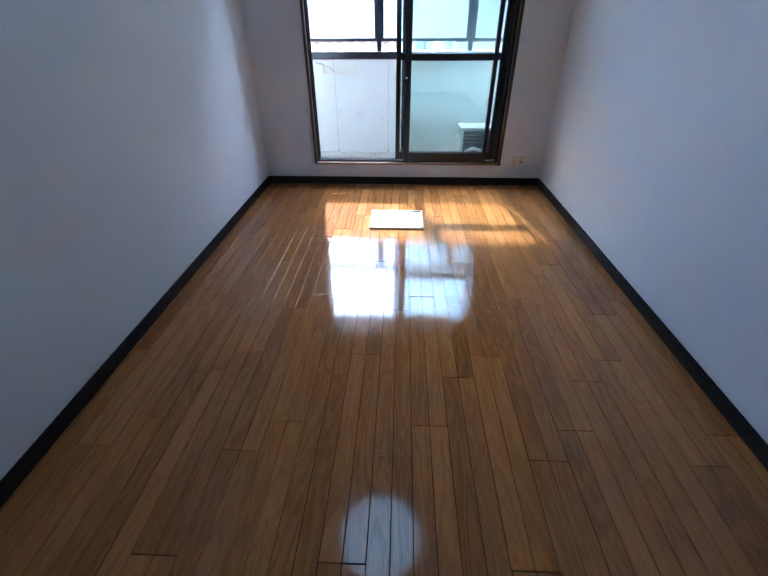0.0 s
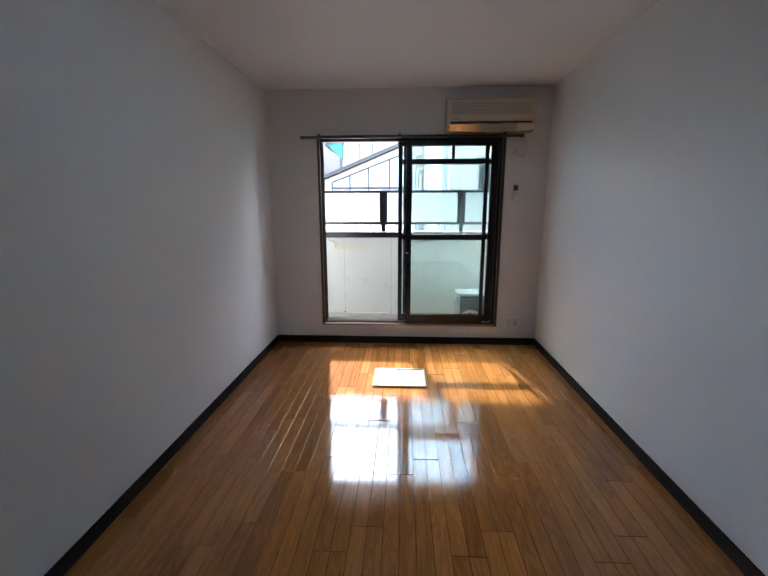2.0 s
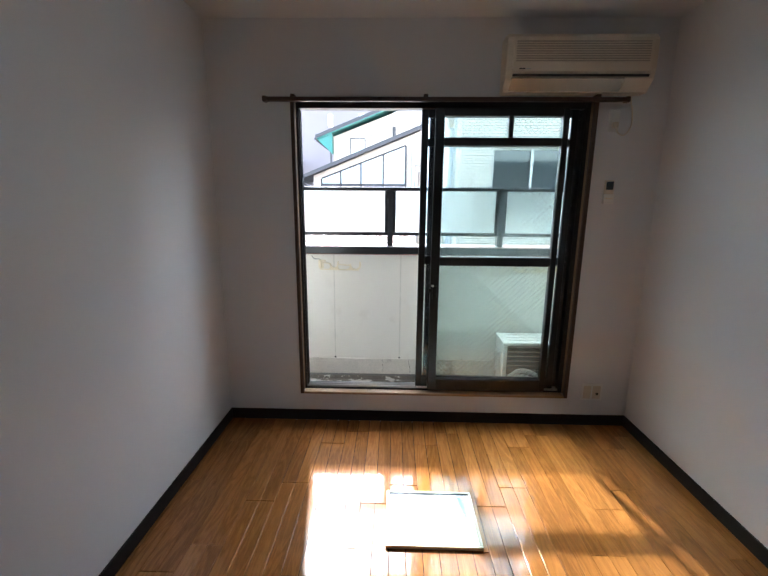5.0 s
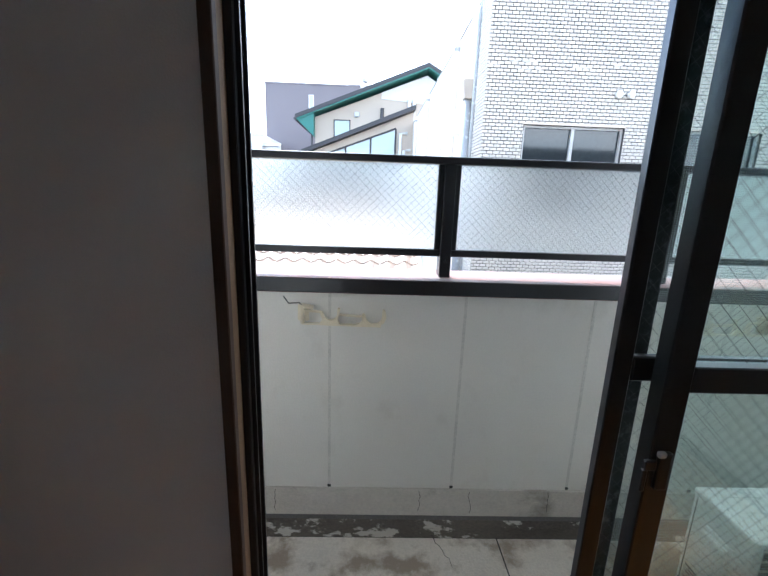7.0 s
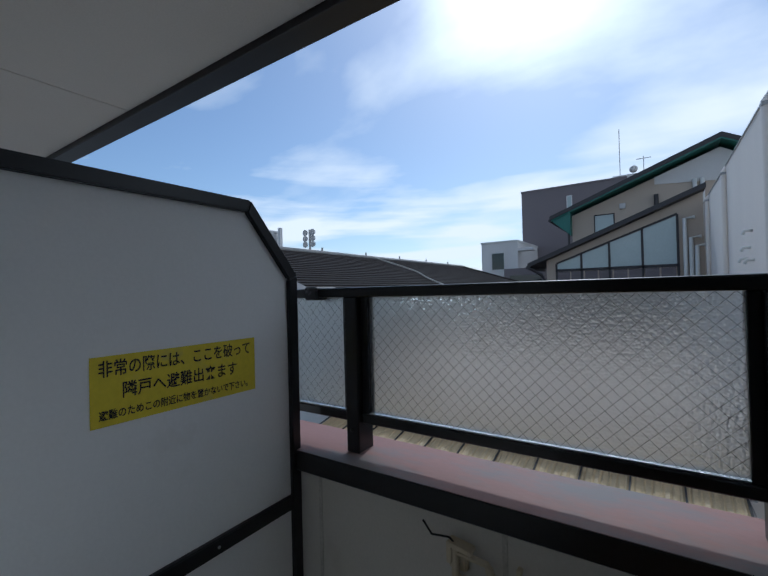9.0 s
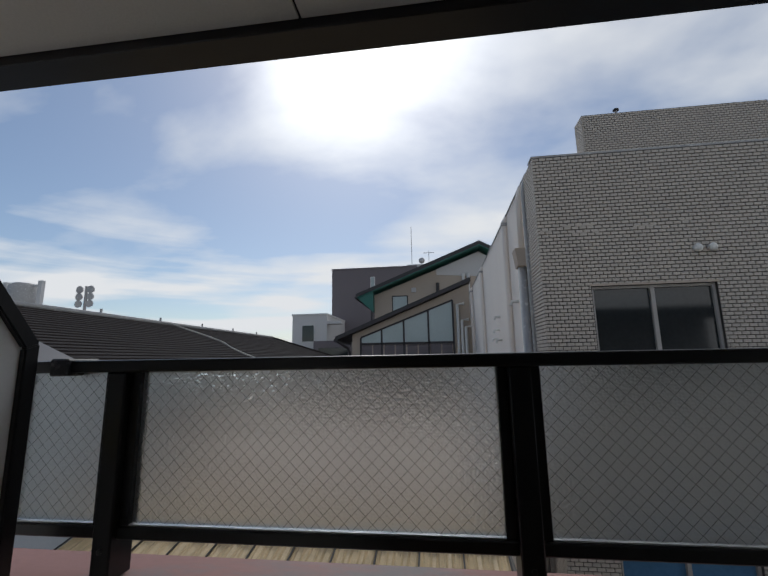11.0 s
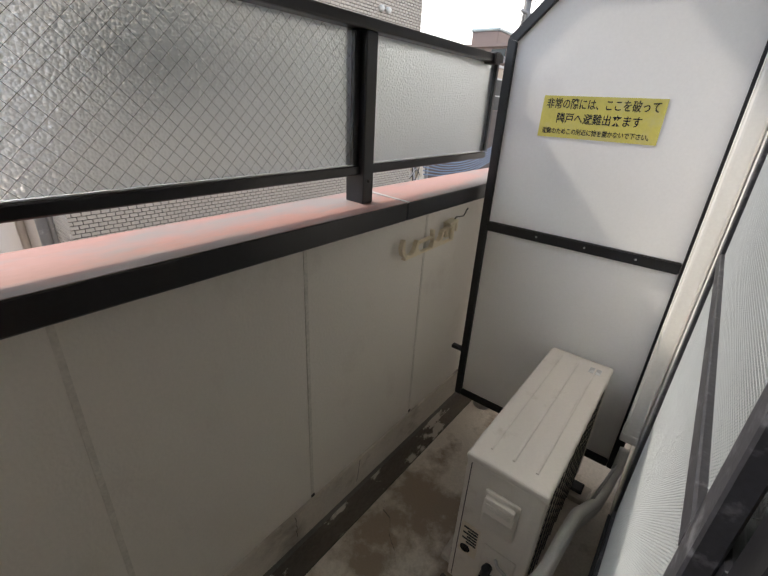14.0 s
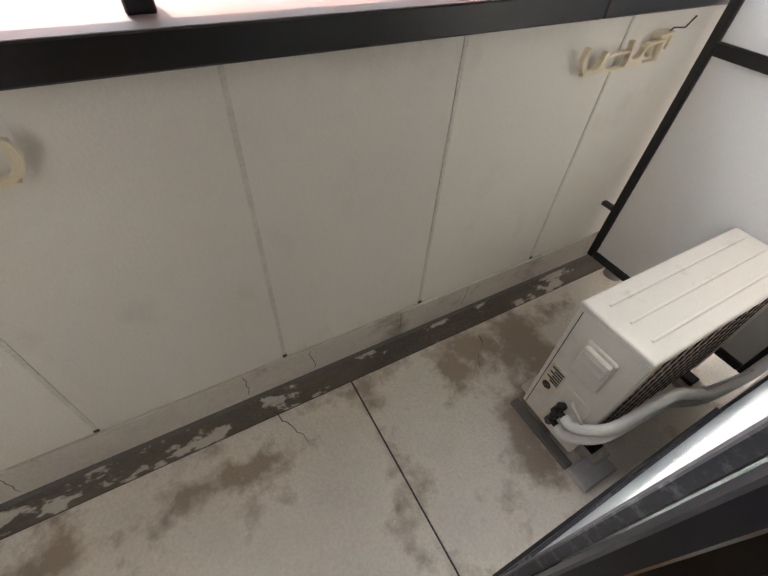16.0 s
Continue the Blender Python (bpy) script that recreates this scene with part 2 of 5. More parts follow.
M_FLOOR = wood_floor_material()
M_GROOVE = material("floor_groove", (0.018, 0.008, 0.003), 0.8, spec=0.1)
M_WALL = material("white_wallpaper", (0.67, 0.665, 0.66), 0.75, 0.03, 1.2, 260, 0.25, spec=0.3)
M_CEIL = material("ceiling_paper", (0.70, 0.69, 0.675), 0.8, 0.03, 1.5, 220, 0.25, spec=0.3)
M_BASE = material("dark_baseboard", (0.016, 0.011, 0.009), 0.7, 0.25, 6, 90, 0.05, spec=0.2)
M_BLACK = material("black_aluminium", (0.012, 0.012, 0.014), 0.34, 0.25, 5, 120, 0.04, spec=0.5)
M_SCREENFRAME = material("dusty_dark_aluminium", (0.035, 0.035, 0.04), 0.5, 0.35, 14, 160, 0.1, dirt_or_glare=(0.14, 0.14, 0.15), dirt_or_glare_scale=40)
M_BROWN = material("brown_wood_trim", (0.055, 0.028, 0.016), 0.45, 0.25, 4, 80, 0.08, stretch=(4, 4, 0.3))
M_OAK = material("pale_wood_reveal", (0.26, 0.16, 0.085), 0.5, 0.25, 6, 90, 0.1, stretch=(6, 6, 0.25))
M_ALU = material("aluminium_track", (0.55, 0.55, 0.56), 0.35, 0.15, 10, 140, 0.05, metal=0.8)
M_GLASS = clear_glass("wire_glass", (0.885, 0.985, 0.955))
M_DARKGLASS = material("dark_window_glass", (0.02, 0.024, 0.026), 0.08, 0.2, 1.0, 20, 0.0, spec=0.6)
M_PALEGLASS = material("milky_window_glass", (0.42, 0.50, 0.50), 0.2, 0.08, 1.0, 20, 0.0)
M_BLUEGLASS = material("blue_film_glass", (0.08, 0.20, 0.36), 0.2, 0.15, 1.0, 20, 0.0)
M_GREENBLIND = material("green_blind", (0.36, 0.40, 0.28), 0.5, 0.1, 2, 40, 0.05)
M_FROST = frosted_glass()
M_WIRE = material("steel_wire", (0.12, 0.12, 0.12), 0.4, 0.1, metal=0.6)
M_MESH = material("insect_netting", (0.36, 0.38, 0.38), 0.6, 0.05)
M_CREAM = material("cream_plastic", (0.64, 0.565, 0.45), 0.42, 0.05, 3, 150, 0.03)
M_CREAM2 = material("yellowed_plastic", (0.72, 0.63, 0.46), 0.45, 0.08, 8, 150, 0.05, dirt_or_glare=(0.35, 0.30, 0.22), dirt_or_glare_at=(0.6, 0.8), dirt_or_glare_scale=14)
M_GRILLE = material("greyed_plastic", (0.40, 0.35, 0.28), 0.45, 0.05, 3, 150, 0.03)
M_LOUVRE = material("glossy_louvre", (0.55, 0.50, 0.42), 0.12, 0.05, 3, 60, 0.0, metal=0.5, spec=1.0)
M_SLOT = material("dark_slot", (0.012, 0.012, 0.012), 0.6)
M_WHITEPLASTIC = material("white_plastic", (0.72, 0.71, 0.67), 0.4, 0.04, 5, 120, 0.02)
M_SHEET = material("white_glossy_board", (0.85, 0.86, 0.87), 0.08, 0.02, 2, 40, 0.0)
M_GILT = material("pale_gilt", (0.55, 0.46, 0.30), 0.3, 0.1, 8, 90, 0.05, metal=0.3)
# the pale patches paint the sky's glare into the print's colour
M_PICTURE = material("turquoise_print_with_glare", (0.30, 0.62, 0.74), 0.4, 0.5, 6, 40, 0.0, dirt_or_glare=(0.75, 0.82, 0.85), dirt_or_glare_at=(0.5, 0.62), dirt_or_glare_scale=9)
M_PICGLASS = clear_glass("picture_glass", (0.97, 0.98, 0.98))
M_LAMP = glow_material("lamp_diffuser", (0.72, 0.90, 1.0), 0.27)
M_PARAPET = material("painted_parapet", (0.71, 0.67, 0.605), 0.75, 0.05, 1.6, 140, 0.2, dirt_or_glare=(0.56, 0.51, 0.44), dirt_or_glare_at=(0.56, 0.85), dirt_or_glare_scale=4.5, stretch=(1, 1, 0.75))
M_CURB = material("stained_curb", (0.58, 0.53, 0.465), 0.85, 0.14, 7, 120, 0.4, dirt_or_glare=(0.27, 0.235, 0.195), dirt_or_glare_at=(0.52, 0.68), dirt_or_glare_scale=5, stretch=(0.7, 1, 1))
M_CONC = material("balcony_concrete", (0.70, 0.64, 0.56), 0.8, 0.14, 5, 110, 0.6, dirt_or_glare=(0.34, 0.275, 0.21), dirt_or_glare_at=(0.565, 0.71), dirt_or_glare_scale=5.0, band=(4.70, 5.03),
                  spots=((0.02, 4.80, 0.10, 0.5, 0.12), (0.62, 4.86, 0.45, 0.30, 0.20), (0.44, 4.50, 0.13, 0.26, 0.17), (-0.55, 4.87, 0.75, 0.07, 0.13)))
M_GUTTER = material("dirty_gutter", (0.10, 0.083, 0.064), 0.6, 0.4, 7, 120, 0.6, dirt_or_glare=(0.5, 0.46, 0.40), dirt_or_glare_at=(0.545, 0.575), dirt_or_glare_scale=11, stretch=(0.5, 1, 1))
M_JOINT = material("dark_sealant", (0.035, 0.033, 0.03), 0.7, 0.3, 20, 120, 0.2)
M_SEAM = material("greyed_sealant", (0.60, 0.565, 0.505), 0.75, 0.2, 9, 120, 0.2)
# pink that turns greyer towards the front edge, by y
M_PINK = material("pink_coping", (0.42, 0.225, 0.195), 0.55, 0.06, 3, 100, 0.05, spec=0.25, dirt_or_glare=(0.29, 0.25, 0.24), dirt_or_glare_at=(0.50, 0.60), dirt_or_glare_scale=3, stretch=(0.4, 1, 1), band=(5.13, 5.07))
M_SOFFIT = material("grey_soffit", (0.74, 0.725, 0.68), 0.85, 0.05, 1.5, 150, 0.25)
M_OUTWALL = material("outer_wall_paint", (0.76, 0.74, 0.70), 0.8, 0.06, 2, 130, 0.4)
M_PANEL = material("white_panel_board", (0.87, 0.86, 0.84), 0.55, 0.03, 1.5, 130, 0.06, dirt_or_glare=(0.6, 0.56, 0.5), dirt_or_glare_at=(0.62, 0.9), dirt_or_glare_scale=1.6)
M_DUCT = material("white_duct_plastic", (0.78, 0.765, 0.72), 0.4, 0.05, 4, 120, 0.03)
M_YELLOW = material("yellow_sticker", (0.78, 0.62, 0.04), 0.5, 0.08, 6, 90, 0.05, dirt_or_glare=(0.55, 0.47, 0.15), dirt_or_glare_at=(0.55, 0.8), dirt_or_glare_scale=12)
M_FADED = material("faded_yellow_sticker", (0.66, 0.585, 0.14), 0.5, 0.08, 6, 90, 0.05, dirt_or_glare=(0.62, 0.57, 0.28), dirt_or_glare_at=(0.5, 0.75), dirt_or_glare_scale=14)
M_INK = material("black_print", (0.015, 0.015, 0.015), 0.5)
M_UNIT = material("cream_steel", (0.66, 0.61, 0.545), 0.5, 0.04, 3, 120, 0.03, dirt_or_glare=(0.40, 0.34, 0.27), dirt_or_glare_at=(0.6, 0.8), dirt_or_glare_scale=6)
M_FOAM = material("white_pipe_wrap", (0.72, 0.70, 0.65), 0.7, 0.06, 10, 160, 0.2)
M_PIPE = material("grey_pvc_pipe", (0.40, 0.39, 0.38), 0.5, 0.12, 8, 90, 0.1, dirt_or_glare=(0.62, 0.62, 0.60), dirt_or_glare_at=(0.58, 0.64), dirt_or_glare_scale=11)
M_BRICK = material("grey_brick_tile", (0.52, 0.465, 0.40), 0.6, 0.10, 2.5, 90, 0.2, per_piece=0.25)
M_WINFRAME = material("weathered_window_aluminium", (0.42, 0.40, 0.37), 0.5, 0.1, 4, 60, 0.05)
M_MORTAR = material("dark_mortar", (0.06, 0.055, 0.05), 0.9, 0.15, 6, 100, 0.2)
M_WHITEWALL = material("white_render", (0.86, 0.785, 0.71), 0.85, 0.05, 1.0, 60, 0.2, dirt_or_glare=(0.5, 0.44, 0.40), dirt_or_glare_at=(0.6, 0.85), dirt_or_glare_scale=0.8, stretch=(1, 1, 0.3))
M_BEIGE = material("beige_render", (0.50, 0.42, 0.34), 0.85, 0.06, 1.0, 60, 0.2)
M_GREY = material("dark_grey_panel", (0.17, 0.148, 0.155), 0.7, 0.05, 0.5, 20, 0.1)
M_ROOFDARK = material("dark_metal_roof", (0.035, 0.032, 0.035), 0.5, 0.1, 2, 30, 0.1)
M_TEAL = material("teal_soffit", (0.03, 0.16, 0.13), 0.5, 0.1, 2, 30, 0.05)
M_SLATE = material("brown_slate", (0.032, 0.026, 0.024), 0.9, 0.2, 3, 40, 0.3, spec=0.15)
M_TILE = material("glazed_clay_tile", (0.42, 0.30, 0.22), 0.35, 0.15, 4, 60, 0.1, per_piece=0.25)
M_CORR = material("tan_corrugated_sheet", (0.58, 0.44, 0.25), 0.6, 0.2, 6, 60, 0.2)
M_ASPHALT = material("pale_paving", (0.20, 0.195, 0.185), 0.9, 0.2, 1, 60, 0.4)
M_FARWHITE = material("far_white_wall", (0.62, 0.61, 0.60), 0.8, 0.05, 0.6, 20, 0.1)
M_FARBROWN = material("far_brown_wall", (0.27, 0.205, 0.18), 0.8, 0.06, 0.6, 20, 0.1)
M_CONCRETE = material("grey_pole_concrete", (0.24, 0.235, 0.225), 0.85, 0.1, 3, 60, 0.2)
M_VALVE = material("black_valve", (0.02, 0.02, 0.02), 0.45, 0.2)
M_CABLEBLUE = material("blue_grey_cable", (0.22, 0.30, 0.42), 0.45, 0.1)
M_SIDING = material("brown_siding", (0.16, 0.125, 0.11), 0.7, 0.12, 3, 60, 0.1, per_piece=0.2)
M_FOOT = material("grimy_grey_plastic", (0.12, 0.11, 0.10), 0.7, 0.3, 10, 120, 0.2)
M_FIN = material("coil_fins", (0.05, 0.05, 0.052), 0.5, 0.2, metal=0.5)


# ---- building helpers ----
def box(bm, x0, x1, y0, y1, z0, z1):
    v = [bm.verts.new(p) for p in ((x0, y0, z0), (x1, y0, z0), (x1, y1, z0), (x0, y1, z0), (x0, y0, z1), (x1, y0, z1), (x1, y1, z1), (x0, y1, z1))]
    for f in ((0, 3, 2, 1), (4, 5, 6, 7), (0, 1, 5, 4), (1, 2, 6, 5), (2, 3, 7, 6), (3, 0, 4, 7)):
        bm.faces.new([v[i] for i in f])


def boxes(*specs, bevel=0.0, seg=1):
    bm = bmesh.new()
    for s in specs:
        box(bm, *s)
    if bevel:
        bmesh.ops.bevel(bm, geom=bm.edges[:], offset=bevel, segments=seg, affect="EDGES", profile=0.6)
    return bm


def prism(points, axis, a, b, bevel=0.0):
    """A flat outline pushed out along an axis from a to b. Points are the two other coordinates, in order x, y, z."""
    bm = bmesh.new()

    def at(p, d):
        return {"x": (d, p[0], p[1]), "y": (p[0], d, p[1]), "z": (p[0], p[1], d)}[axis]
    lo = [bm.verts.new(at(p, a)) for p in points]
    hi = [bm.verts.new(at(p, b)) for p in points]
    n = len(points)
    bm.faces.new(lo[::-1]); bm.faces.new(hi)
    for i in range(n):
        bm.faces.new((lo[i], lo[(i + 1) % n], hi[(i + 1) % n], hi[i]))
    bmesh.ops.recalc_face_normals(bm, faces=bm.faces[:])
    if bevel:
        bmesh.ops.bevel(bm, geom=bm.edges[:], offset=bevel, segments=2, affect="EDGES")
    return bm


def tube(points, radius, sides=10, bm=None):
    """A round bar along a line of points."""
    bm = bm or bmesh.new()
    pts = [Vector(p) for p in points]
    rings, up = [], None
    for i, p in enumerate(pts):
        d = (pts[min(i + 1, len(pts) - 1)] - pts[max(i - 1, 0)]).normalized()
        if up is None:
            up = Vector((0, 0, 1)) if abs(d.z) < 0.9 else Vector((1, 0, 0))
        s = d.cross(up).normalized()
        up = s.cross(d).normalized()
        rings.append([bm.verts.new(p + radius * (math.cos(k * math.tau / sides) * s + math.sin(k * math.tau / sides) * up)) for k in range(sides)])
    for r, q in zip(rings, rings[1:]):
        for k in range(sides):
            bm.faces.new((r[k], r[(k + 1) % sides], q[(k + 1) % sides], q[k]))
    bm.faces.new(rings[0][::-1]); bm.faces.new(rings[-1])
    return bm


def curve_points(points, steps=8):
    """A smooth line through the points (Catmull-Rom)."""
    p = [Vector(q) for q in points]
    p = [2 * p[0] - p[1]] + p + [2 * p[-1] - p[-2]]
    out = []
    for i in range(1, len(p) - 2):
        for k in range(steps):
            t = k / steps
            out.append(0.5 * (2 * p[i] + (p[i + 1] - p[i - 1]) * t + (2 * p[i - 1] - 5 * p[i] + 4 * p[i + 1] - p[i + 2]) * t * t + (3 * p[i] - p[i - 1] - 3 * p[i + 1] + p[i + 2]) * t ** 3))
    return out + [p[-2]]


def lathe(profile, centre, sides=40, axis="z"):
    """A turned shape: profile of (radius, height)."""
    bm = bmesh.new()
    rings = []
    for r, h in profile:
        ring = []
        for k in range(sides):
            c, s = r * math.cos(k * math.tau / sides), r * math.sin(k * math.tau / sides)
            ring.append(bm.verts.new(Vector(centre) + Vector({"z": (c, s, h), "y": (c, h, s), "x": (h, c, s)}[axis])))
        rings.append(ring)
    for a, b in zip(rings, rings[1:]):
        for k in range(sides):
            bm.faces.new((a[k], a[(k + 1) % sides], b[(k + 1) % sides], b[k]))
    bm.faces.new(rings[0]); bm.faces.new(rings[-1])
    bmesh.ops.recalc_face_normals(bm, faces=bm.faces[:])
    return bm


def mesh_of(name, bm, mat, smooth=False):
    me = bpy.data.meshes.new(name)
    bm.to_mesh(me)
    bm.free()
    me.materials.append(mat)
    if smooth:
        me.shade_smooth()
    return me


def thing(name, label, category, base=(0, 0, 0), group="", kind=""):
    ob = new(name)
    ob.location = base
    ob.empty_display_size = 0.1
    return tagged(ob, label, category, group, kind)


def origin_of(ob):
    return Vector((0, 0, 0)) if ob.parent else Vector(ob.location)


def part(name, bm, mat, parent, label="", smooth=False):
    ob = new(name, mesh_of(name, bm, mat, smooth))
    if parent is not None:
        ob.parent = parent
        ob.matrix_parent_inverse = Matrix.Translation(-origin_of(parent))
    if label:
        ob["label"] = label
    return ob


def solid(name, bm, mat, label, category, group="", kind="", smooth=False):
    return tagged(part(name, bm, mat, None, "", smooth), label, category, group, kind)


def structure(name, bm, mat, label, category):
    return solid(name, bm, mat, label, category, kind="structure")


# ---- plan ----
XL, XR, YB, YW, H = -1.335, 1.250, -1.35, 4.15, 2.40      # room
YO = 4.25                                                # outer face of the window wall
WX0, WX1, WZ0, WZ1 = -0.852, 0.852, 0.20, 1.985           # hole for the window
PX0, PX1 = -1.41, 1.285                                 # balcony partitions
YP, ZF, ZS = 5.10, -0.13, 2.445                          # parapet face, balcony floor, soffit

# ---- room shell ----
structure("wall_west", boxes((XL - 0.12, XL, YB, YW, 0, H)), M_WALL, "white papered side wall of the room", "wall")
structure("wall_east", boxes((XR, XR + 0.12, YB, YW, 0, H)), M_WALL, "white papered side wall of the room", "wall")
structure("wall_south", boxes((XL - 0.12, XR + 0.12, YB - 0.12, YB, 0, H)), M_WALL, "plain white papered end wall", "wall")


def holed_wall(x0, x1, y0, y1, z0, z1):
    return boxes((x0, WX0, y0, y1, z0, z1), (WX1, x1, y0, y1, z0, z1), (WX0, WX1, y0, y1, z0, WZ0), (WX0, WX1, y0, y1, WZ1, z1))


structure("wall_north", holed_wall(XL - 0.12, XR + 0.12, YW, YW + 0.0422, 0, H), M_WALL, "white papered wall around the balcony window", "wall")
structure("wall_outer", holed_wall(-4.6, 6.5, YW + 0.042, YO, -3.0, ZS), M_OUTWALL, "painted outer wall behind the balcony", "wall")
structure("ceiling", boxes((XL - 0.12, XR + 0.12, YB - 0.12, YW + 0.04, H, H + 0.1)), M_CEIL, "off-white papered ceiling", "ceiling")
structure("baseboard", boxes((XL, XL + 0.009, YB, YW, 0.001, 0.072), (XR - 0.009, XR, YB, YW, 0.001, 0.072), (XL + 0.009, XR - 0.009, YW - 0.009, YW, 0.001, 0.072), (XL + 0.009, XR - 0.009, YB, YB + 0.009, 0.001, 0.072), bevel=0.0015), M_BASE, "dark brown baseboard along the walls", "baseboard")

# ---- window: wooden surround, aluminium frame, two sashes and a screen pushed to one side ----
window = thing("window_1", "dark aluminium sliding window standing half open", "window", (0, YW, WZ0), kind="structure")
T = 0.022
for nm, b in (("surround_jamb", (-0.865, -0.865 + T, YW - 0.012, YW + 0.008, WZ0 - 0.012, WZ1 + 0.013)), ("surround_jamb", (0.865 - T, 0.865, YW - 0.012, YW + 0.008, WZ0 - 0.012, WZ1 + 0.013)), ("surround_head", (-0.865 + T, 0.865 - T, YW - 0.012, YW + 0.008, WZ1 - 0.009, WZ1 + 0.013)), ("surround_sill", (-0.865 + T, 0.865 - T, YW - 0.012, YW + 0.041, WZ0 - 0.012, WZ0 + 0.004))):
    part(nm, boxes(b, bevel=0.002), M_BROWN if nm != "surround_sill" else M_OAK, window, "brown wooden trim")
for x0, x1 in ((WX0, WX0 + 0.007), (WX1 - 0.007, WX1)):
    part("reveal", boxes((x0, x1, YW + 0.0085, YW + 0.0415, WZ0 + 0.004, WZ1), bevel=0.001), M_OAK, window, "pale oak reveal")
FX0, FX1, FZ0, FZ1 = WX0, WX1, WZ0, WZ1
for nm, b in (("frame_jamb", (FX0, FX0 + 0.02, YW + 0.042, YO + 0.012, FZ0, FZ1)), ("frame_jamb", (FX1 - 0.03, FX1, YW + 0.042, YO + 0.012, FZ0, FZ1)), ("frame_head", (FX0 + 0.02, FX1 - 0.03, YW + 0.042, YO + 0.012, FZ1 - 0.035, FZ1)), ("frame_sill", (FX0 + 0.02, FX1 - 0.03, YW + 0.042, YO + 0.02, FZ0 - 0.0, FZ0 + 0.012))):
    part(nm, boxes(b, bevel=0.002), M_BLACK, window)
for y in (YW + 0.052, YW + 0.082, YO + 0.004):
    part("track", boxes((FX0 + 0.02, FX1 - 0.03, y - 0.002, y + 0.002, FZ0 + 0.012, FZ0 + 0.026)), M_ALU, window)
for x in (FX0 + 0.02,):
    for y in (YW + 0.056, YW + 0.088):
        part("jamb_groove", boxes((x, x + 0.008, y, y + 0.006, FZ0 + 0.02, FZ1 - 0.04)), M_BLACK, window)


def wires(x0, x1, z0, z1, y, pitch, r, slope=1.0):
    """Crossed wires laid diagonally in a pane."""
    bm = bmesh.new()
    for s in (slope, -slope):
        n = int((x1 - x0 + (z1 - z0) / slope) / pitch) + 1
        for i in range(n):
            xa = x0 - ((z1 - z0) / slope if s > 0 else 0) + (i + 0.5) * pitch
            seg = []
            for zz in (z0, z1):
                seg.append([xa + (zz - z0) / s, zz])
            (xa0, za0), (xb0, zb0) = sorted(seg)
            k = (zb0 - za0) / (xb0 - xa0)
            if xa0 < x0:
                za0, xa0 = za0 + k * (x0 - xa0), x0
            if xb0 > x1:
                zb0, xb0 = zb0 + k * (x1 - xb0), x1
            if xb0 - xa0 < 0.004:
                continue
            tube([(xa0, y, za0), (xb0, y, zb0)], r, 4, bm)
    return bm


def sash(y, x0, x1, z0, z1, stile, label, muntin=None, latch=False, inner=0.012, right=None):
    right = right or stile
    s = part("sash", boxes((x0, x0 + stile, y - inner, y + 0.012, z0, z1), bevel=0.003), M_BLACK, window, label)
    d = 0.012
    part("stile", boxes((x1 - right, x1, y - inner, y + d, z0, z1), bevel=0.003), M_BLACK, s)
    a, b = x0 + stile, x1 - right
    for nm, p, q in (("bottom_rail", z0, z0 + 0.075), ("middle_rail", 1.04, 1.094), ("top_rail", z1 - 0.045, z1), ("transom", 1.745, 1.79)):
        part(nm, boxes((a, b, y - inner, y + d, p, q), bevel=0.003), M_BLACK, s)
    if muntin:
        part("muntin", boxes((muntin - 0.013, muntin + 0.013, y - inner, y + d, 1.79, z1 - 0.045), bevel=0.002), M_BLACK, s)
    for p, q in ((z0 + 0.075, 1.04), (1.094, 1.745), (1.79, z1 - 0.045)):
        g = part("pane", boxes((a - 0.004, b + 0.004, y - 0.003, y + 0.003, p - 0.004, q + 0.004)), M_GLASS, s)
        g.visible_shadow = False
        part("wire_netting", wires(a, b, p, q, y, 0.036, 0.0004, 1.0), M_WIRE, s)
    if latch:
        zc = 0.885
        part("latch", boxes((x0 + 0.012, x0 + 0.04, y - 0.042, y - 0.028, zc - 0.055, zc + 0.03), bevel=0.006, seg=2), M_BLACK, s, "black crescent latch")
        part("latch_lever", boxes((x0 - 0.012, x0 + 0.012, y - 0.038, y - 0.028, zc - 0.012, zc + 0.01), (x0 - 0.014, x0 - 0.004, y - 0.038, y - 0.028, zc - 0.06, zc - 0.01), bevel=0.002), M_BLACK, s)
        part("latch_tip", boxes((x0 + 0.004, x0 + 0.022, y - 0.048, y - 0.036, zc + 0.022, zc + 0.036), bevel=0.004), M_ALU, s)
    return s


sash(YW + 0.054, -0.036, 0.726, 0.214, 1.952, 0.053, "inner glazed sash", muntin=0.398, latch=True, inner=0.03, right=0.034)
sash(YW + 0.084, -0.112, 0.795, 0.214, 1.952, 0.040, "outer glazed sash")


